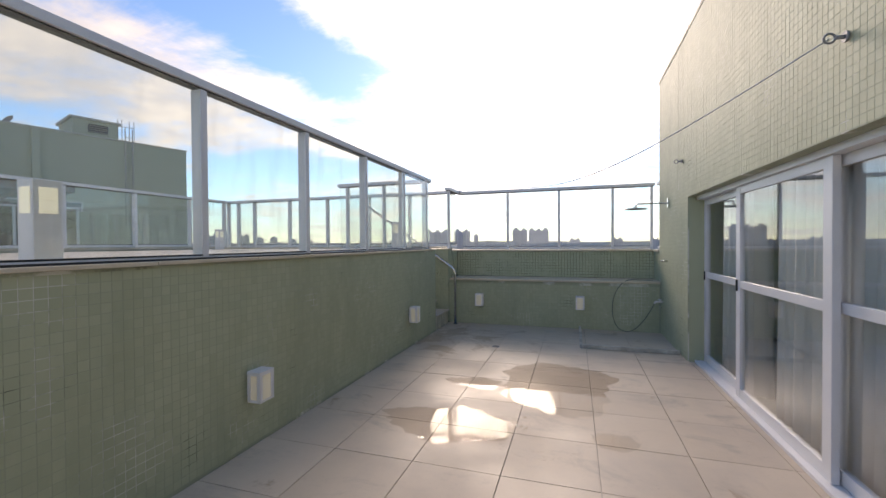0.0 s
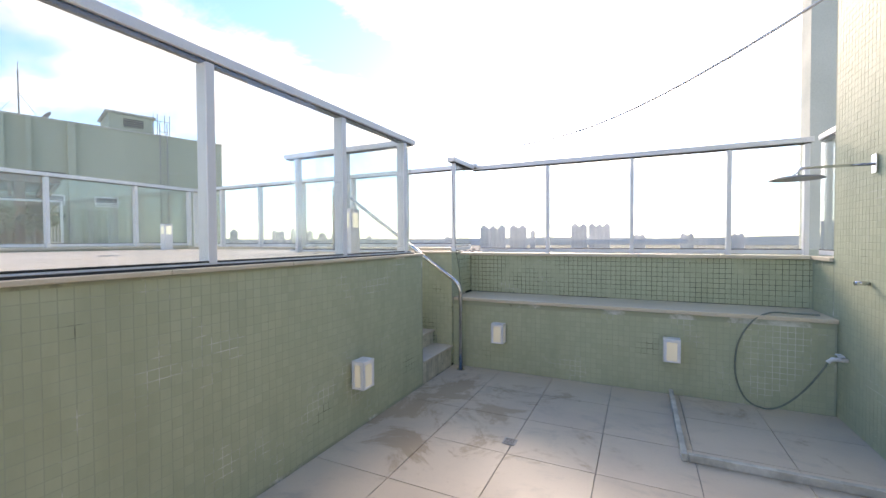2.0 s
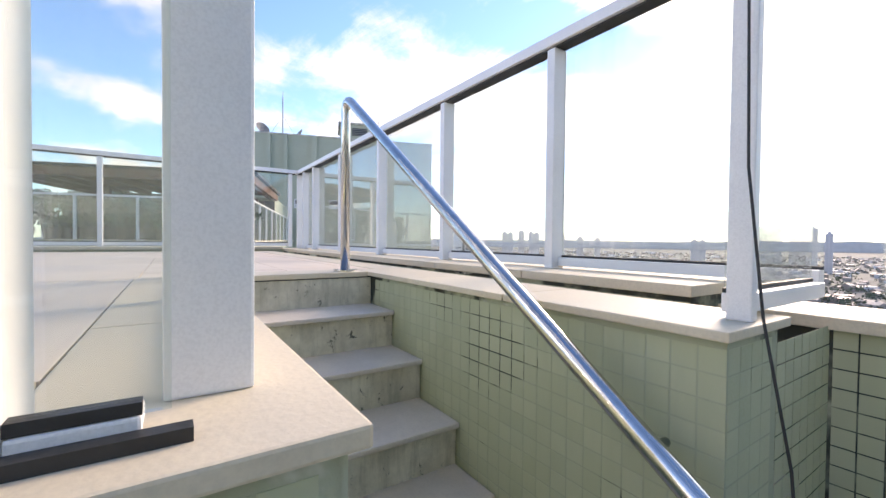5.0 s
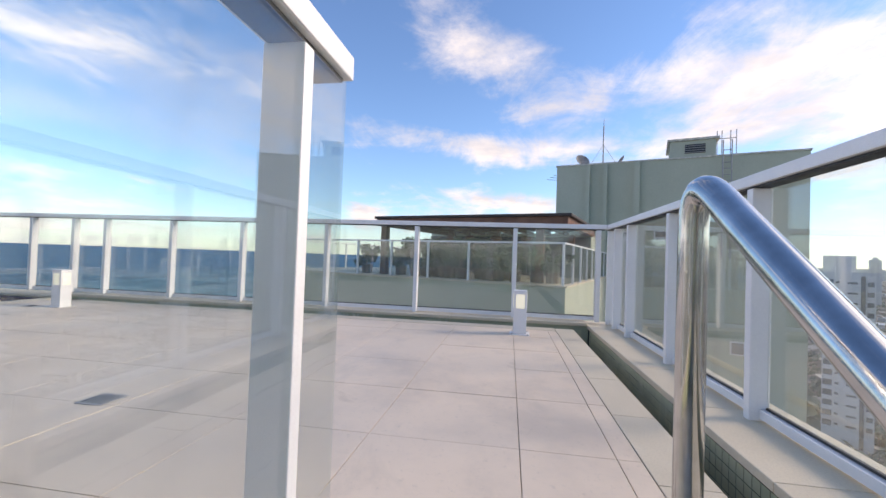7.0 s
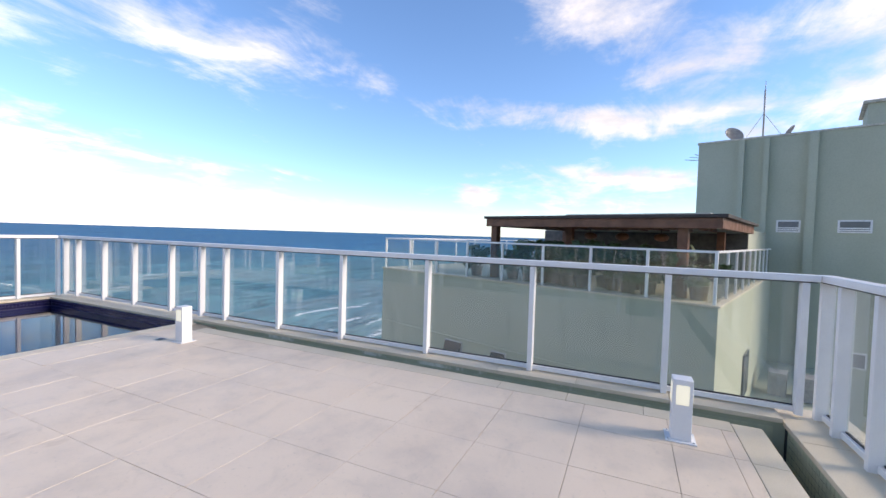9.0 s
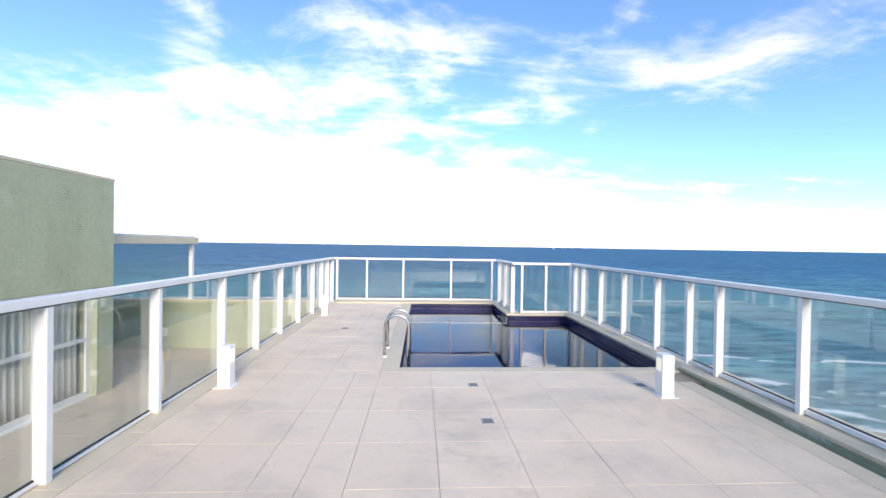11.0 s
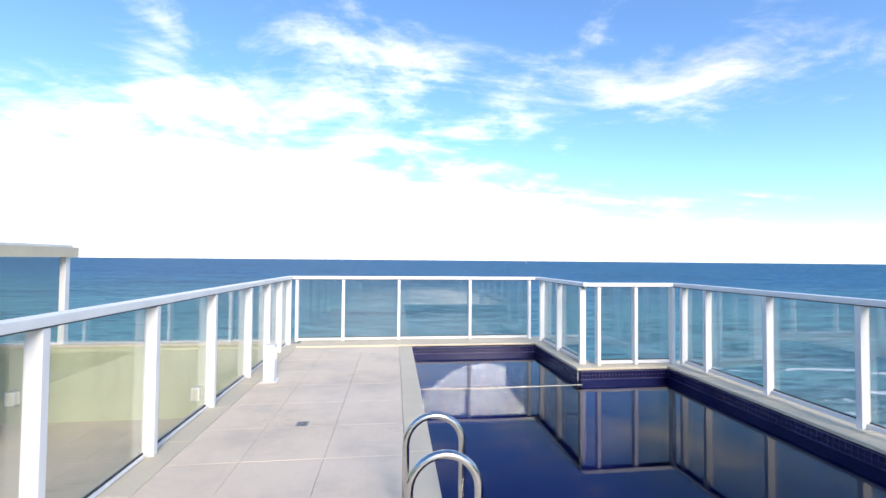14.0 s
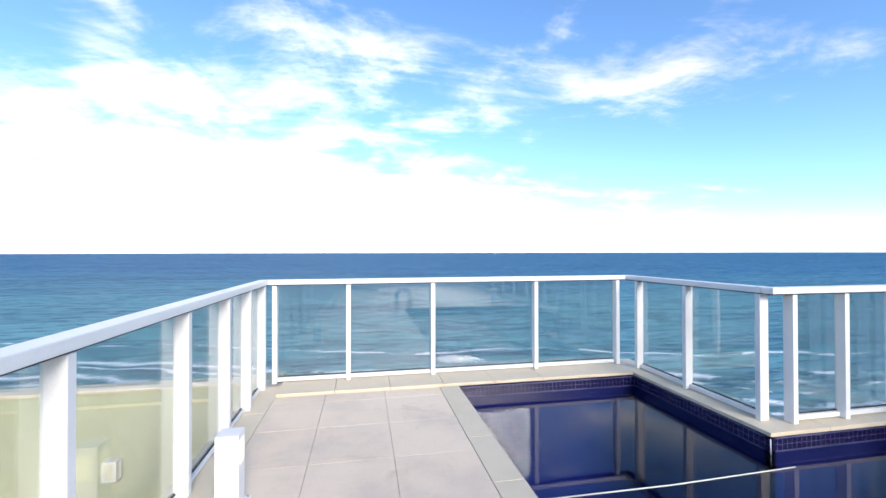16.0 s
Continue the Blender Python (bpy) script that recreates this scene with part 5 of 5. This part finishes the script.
def coping_run(x0, x1, y0, y1, n, along, z1=H + 0.003, label="cream coping stone round the pool"):
    for k in range(n):
        a, b_ = k / n, (k + 1) / n
        if along == "x":
            structure("coping", bx(x0 + (x1 - x0) * a + 0.002, x0 + (x1 - x0) * b_ - 0.002, y0, y1, z1 - 0.035, z1, bevel=0.004), STONE, label, "coping")
        else:
            structure("coping", bx(x0, x1, y0 + (y1 - y0) * a + 0.002, y0 + (y1 - y0) * b_ - 0.002, z1 - 0.035, z1, bevel=0.004), STONE, label, "coping")


coping_run(E_ - 0.02, -2.06, S_ - 0.02, N_ + 0.17, 9, "y")
coping_run(-5.93, E_ - 0.022, N_ - 0.02, N_ + 0.17, 6, "x")
coping_run(-6.38, W_ + 0.02, POOL_NOTCH_Y - 0.02, 2.12, 7, "y", H + 0.025)
coping_run(-6.38, POOL_SW_X + 0.02, NOTCH_Y - 0.16, POOL_NOTCH_Y + 0.02, 3, "x", H + 0.022)
coping_run(POOL_SW_X - 0.34, POOL_SW_X + 0.02, -4.42, NOTCH_Y - 0.162, 3, "y", H + 0.022)
coping_run(POOL_SW_X + 0.022, -0.30, -4.42, S_ + 0.02, 7, "x", H + 0.03)
b = bmesh.new()
tube(b, [(E_, -1.80, WATER + 0.006), (-3.4, -1.79, WATER + 0.003), (-4.50, -1.82, WATER + 0.004)], 0.0045, 8)
tube(b, [(POOL_SW_X + 0.006, POOL_NOTCH_Y + 0.006, WATER - 0.02), (POOL_SW_X + 0.006, POOL_NOTCH_Y + 0.006, H - 0.034)], 0.005, 8)
tagged(mesh_object("pool_rope", b, PLASTIC), "thin white line stretched across the pool water", "rope")


def pool_ladder():
    t = thing("pool_ladder", "stainless steel pool ladder with two arched rails", "ladder", (-2.04, 1.27, H))
    for y in (-0.25, 0.25):
        line = rounded([(0, y, 0.0), (0, y, 0.40)], 0.1)
        arc = [(-0.17 + 0.17 * math.cos(a), y, 0.42 + 0.17 * math.sin(a)) for a in [math.pi * k / 14 for k in range(15)]]
        line = [(0, y, 0.003)] + arc + [(-0.34, y, 0.1), (-0.34, y, -0.9)]
        part("rail", tube(bmesh.new(), line, 0.021, 16), STEEL, t)
        part("flange", disc(bmesh.new(), 0, y, 0.002, 0.045, 0.02, 20, 0.03), PLASTIC, t, "white flange")
    for k in range(3):
        part("step", bx(-0.38, -0.31, -0.25, 0.25, -0.35 - 0.25 * k, -0.325 - 0.25 * k, bevel=0.006), STEEL, t)


pool_ladder()


def drain(x, y, z, size):
    t = thing("floor_drain", "small square metal floor drain grate", "drain", (x, y, z), 0, "floor drains")
    part("frame", bx(-size, size, -size, size, 0, 0.004, bevel=0.001), GREYMETAL, t)
    for k in range(5):
        yy = -size * 0.7 + k * size * 0.35
        part("slot", bx(-size * 0.75, size * 0.75, yy - size * 0.07, yy + size * 0.07, 0.004, 0.0048), DARK, t)


for x, y in ((-1.13, -0.44), (-3.15, 2.71), (-3.16, 3.67), (-2.73, 6.46), (-5.10, 2.72)):
    drain(x, y, H + 0.001, 0.055 if y < 6 else 0.075)
drain(1.22, 7.25, 0.001, 0.05)

# ---------------------------------------------------------------- south end of the lower terrace
wall_s = structure("wall_south_lower", bx(0.0, 11.0, -4.85, -4.636, -0.3, 1.33), GROUT, "light green mosaic parapet on the sea side", "wall")
mosaic(wall_s, (0.0, -4.636, 0.0), (1, 0, 0), (0, 0, 1), 9.0, 1.33, single=(1.0, 1.6))
for k in range(11):
    structure("coping", bx(k * 1.0, k * 1.0 + 0.996, -4.88, -4.60, 1.332, 1.37, bevel=0.004), STONE, "cream coping on the south parapet", "coping")
structure("wall_east_lower", bx(11.0, 11.2, -4.85, -1.34, -0.3, 1.33), RENDER, "green wall closing the terrace", "wall")
t = thing("veranda", "white glazed veranda roof beside the flat", "veranda", (4.0, -4.72, 1.37))
part("roof", box(bmesh.new(), -0.1, 6.5, -0.15, 3.35, 1.66, 1.74, 0.01, m=pose(0, 0, 0.0, 0, 0, 0)), WHITE, t)
part("fascia", bx(-0.12, -0.06, -0.15, 3.35, 1.58, 1.76, bevel=0.006), STONE, t, "cream fascia board")
part("fascia", bx(-0.06, 6.5, -0.18, -0.12, 1.58, 1.76, bevel=0.006), WHITE, t)
part("roof_sheet", bx(-0.05, 6.5, -0.1, 3.35, 1.741, 1.80), PLASTIC, t, "pale roof sheeting")
for x in (0.0, 2.3, 4.6):
    part("post", bx(x - 0.05, x + 0.05, -0.05, 0.05, 0, 1.65, bevel=0.004), WHITE, t)
for k in range(8):
    g = part("pane", bx(0.06 + k * 0.56, 0.61 + k * 0.56, -0.006, 0.002, 0.03, 1.6), GLASS, t)
    g.visible_shadow = False
part("track", bx(0.05, 4.6, -0.03, 0.03, 0.0, 0.03), WHITE, t)


# ---------------------------------------------------------------- rain puddles on the lower floor
def puddle(x, y, rx, ry, seed, z=0.0042):
    b = bmesh.new()
    ring = []
    for k in range(90):
        a = 2 * math.pi * k / 90
        r = 1 + 0.42 * noise.noise((math.cos(a) * 1.3 + seed, math.sin(a) * 1.3, seed)) + 0.17 * noise.noise((math.cos(a) * 4 + seed, math.sin(a) * 5, 2.0)) \
            + 0.07 * noise.noise((math.cos(a) * 16, math.sin(a) * 16, seed))
        ring.append(b.verts.new((x + rx * r * math.cos(a), y + ry * r * math.sin(a), z)))
    b.faces.new(ring)
    me = bpy.data.meshes.new("puddle")
    b.to_mesh(me)
    b.free()
    me.materials.append(PUDDLE)
    o = tagged(new("puddle", me), "shallow rain puddle on the porcelain tiles", "puddle", "puddles on the lower floor", "structure")
    o.visible_shadow = False


puddle(2.18, 5.85, 0.60, 0.80, 3.1)
puddle(1.30, 4.60, 0.50, 0.32, 8.3, 0.0052)
puddle(1.30, 5.62, 0.30, 0.15, 4.4, 0.0048)
puddle(2.62, 4.62, 0.16, 0.14, 1.9, 0.0048)

# ---------------------------------------------------------------- floor tiles
def tiles(parent, x_lines, y_lines, z, material, keep, gap=0.0018):
    shared = {}
    for x0, x1 in zip(x_lines, x_lines[1:]):
        for y0, y1 in zip(y_lines, y_lines[1:]):
            for a0, a1, b0, b1 in keep(x0, x1, y0, y1):
                w, d = a1 - a0 - 2 * gap, b1 - b0 - 2 * gap
                if w < 0.03 or d < 0.03:
                    continue
                key = (round(w, 3), round(d, 3))
                if key not in shared:
                    b = bx(0, w, 0, d, -0.011, 0.0, bevel=0.0015)
                    me = bpy.data.meshes.new("tile")
                    b.to_mesh(me)
                    b.free()
                    me.materials.append(material)
                    shared[key] = me
                o = new("tile", shared[key])
                o.parent = parent
                o.location = (a0 + gap, b0 + gap, z + random.uniform(-0.0008, 0.0008))


def clip(x0, x1, y0, y1, bounds):
    a0, a1, b0, b1 = max(x0, bounds[0]), min(x1, bounds[1]), max(y0, bounds[2]), min(y1, bounds[3])
    return [(a0, a1, b0, b1)] if a1 > a0 and b1 > b0 else []


def keep_low(x0, x1, y0, y1):
    if y0 < -1.34:
        return clip(x0, x1, y0, y1, (0.002, 9.2, -4.63, -1.34)) + clip(x0, x1, y0, y1, (0.002, 3.78, -1.34, WY))
    return clip(x0, x1, y0, y1, (0.002, 3.80, -1.34, WY))


def keep_up(x0, x1, y0, y1):
    out = []
    for bounds in ((-2.058, -0.302, S_ + 0.02, 2.222), (-5.618, ST_TOP - 0.062, 2.222, STR), (ST_TOP - 0.062, -0.302, 2.222, STL - 0.262), (-5.618, -1.858, STR, 8.953)):
        out += clip(x0, x1, y0, y1, bounds)
    return out


tiles(floor_low, [0.0 + 0.622 * k for k in range(16)], [3.92 + 0.63 * k for k in range(-14, 9)], 0.0, TILE_LOW, keep_low, 0.0026)
tiles(floor_up, [-2.06 + 0.62 * k for k in range(-7, 5)], [2.78 + 0.634 * k for k in range(-12, 12)], H, TILE_UP, keep_up, 0.0017)


# ---------------------------------------------------------------- mosaic tiles
def lay_mosaic():
    rng = random.Random(11)
    single_mesh = {}
    for parent, origin, u, v, u0, u1, v0, v1, pitch, holes, single, material, out in PIECES:
        n = u.cross(v)
        store = ([], [])
        half, top, depth = pitch / 2 - 0.0019, pitch / 2 - 0.0022, 0.0008
        # tiles stand proud towards the open side
        mid = origin + u * (u0 + u1) / 2 + v * (v0 + v1) / 2
        box_mid = sum((Vector(c) for c in parent.bound_box), Vector()) / 8
        if out is not None:
            n = Vector(out)
        elif (mid - box_mid).dot(n) < 0:
            n = -n
        key = (tuple(u), tuple(v), tuple(n))
        count = 0
        for i in range(int((u1 - u0) / pitch + 0.001)):
            for j in range(int((v1 - v0) / pitch + 0.001)):
                cu, cv = u0 + (i + 0.5) * pitch, v0 + (j + 0.5) * pitch
                c = origin + u * cu + v * cv + n * rng.uniform(-0.0003, 0.0002)
                apart = single and single[0] <= cu <= single[1] and count < 300
                if apart:
                    count += 1
                    if key not in single_mesh:
                        me = bpy.data.meshes.new("tile")
                        vs = [u * a * half + v * b * half for a, b in ((-1, -1), (1, -1), (1, 1), (-1, 1))]
                        ts = [u * a * top + v * b * top + n * depth for a, b in ((-1, -1), (1, -1), (1, 1), (-1, 1))]
                        me.from_pydata([tuple(p) for p in vs + ts], [], [(4, 5, 6, 7), (0, 1, 5, 4), (1, 2, 6, 5), (2, 3, 7, 6), (3, 0, 4, 7)])
                        me.materials.append(MOSAIC)
                        single_mesh[key] = me
                    o = new("tile", single_mesh[key])
                    o.parent, o.location = parent, c
                    continue
                b0 = len(store[0])
                for a, b in ((-1, -1), (1, -1), (1, 1), (-1, 1)):
                    store[0].append(tuple(c + u * a * half + v * b * half))
                for a, b in ((-1, -1), (1, -1), (1, 1), (-1, 1)):
                    store[0].append(tuple(c + u * a * top + v * b * top + n * depth))
                store[1].extend([(b0 + 4, b0 + 5, b0 + 6, b0 + 7), (b0, b0 + 1, b0 + 5, b0 + 4), (b0 + 1, b0 + 2, b0 + 6, b0 + 5),
                                 (b0 + 2, b0 + 3, b0 + 7, b0 + 6), (b0 + 3, b0, b0 + 4, b0 + 7)])
        if store[0]:
            stuff_object("mosaic_tiles", store, material, "small square glazed tiles", "", parent)


lay_mosaic()
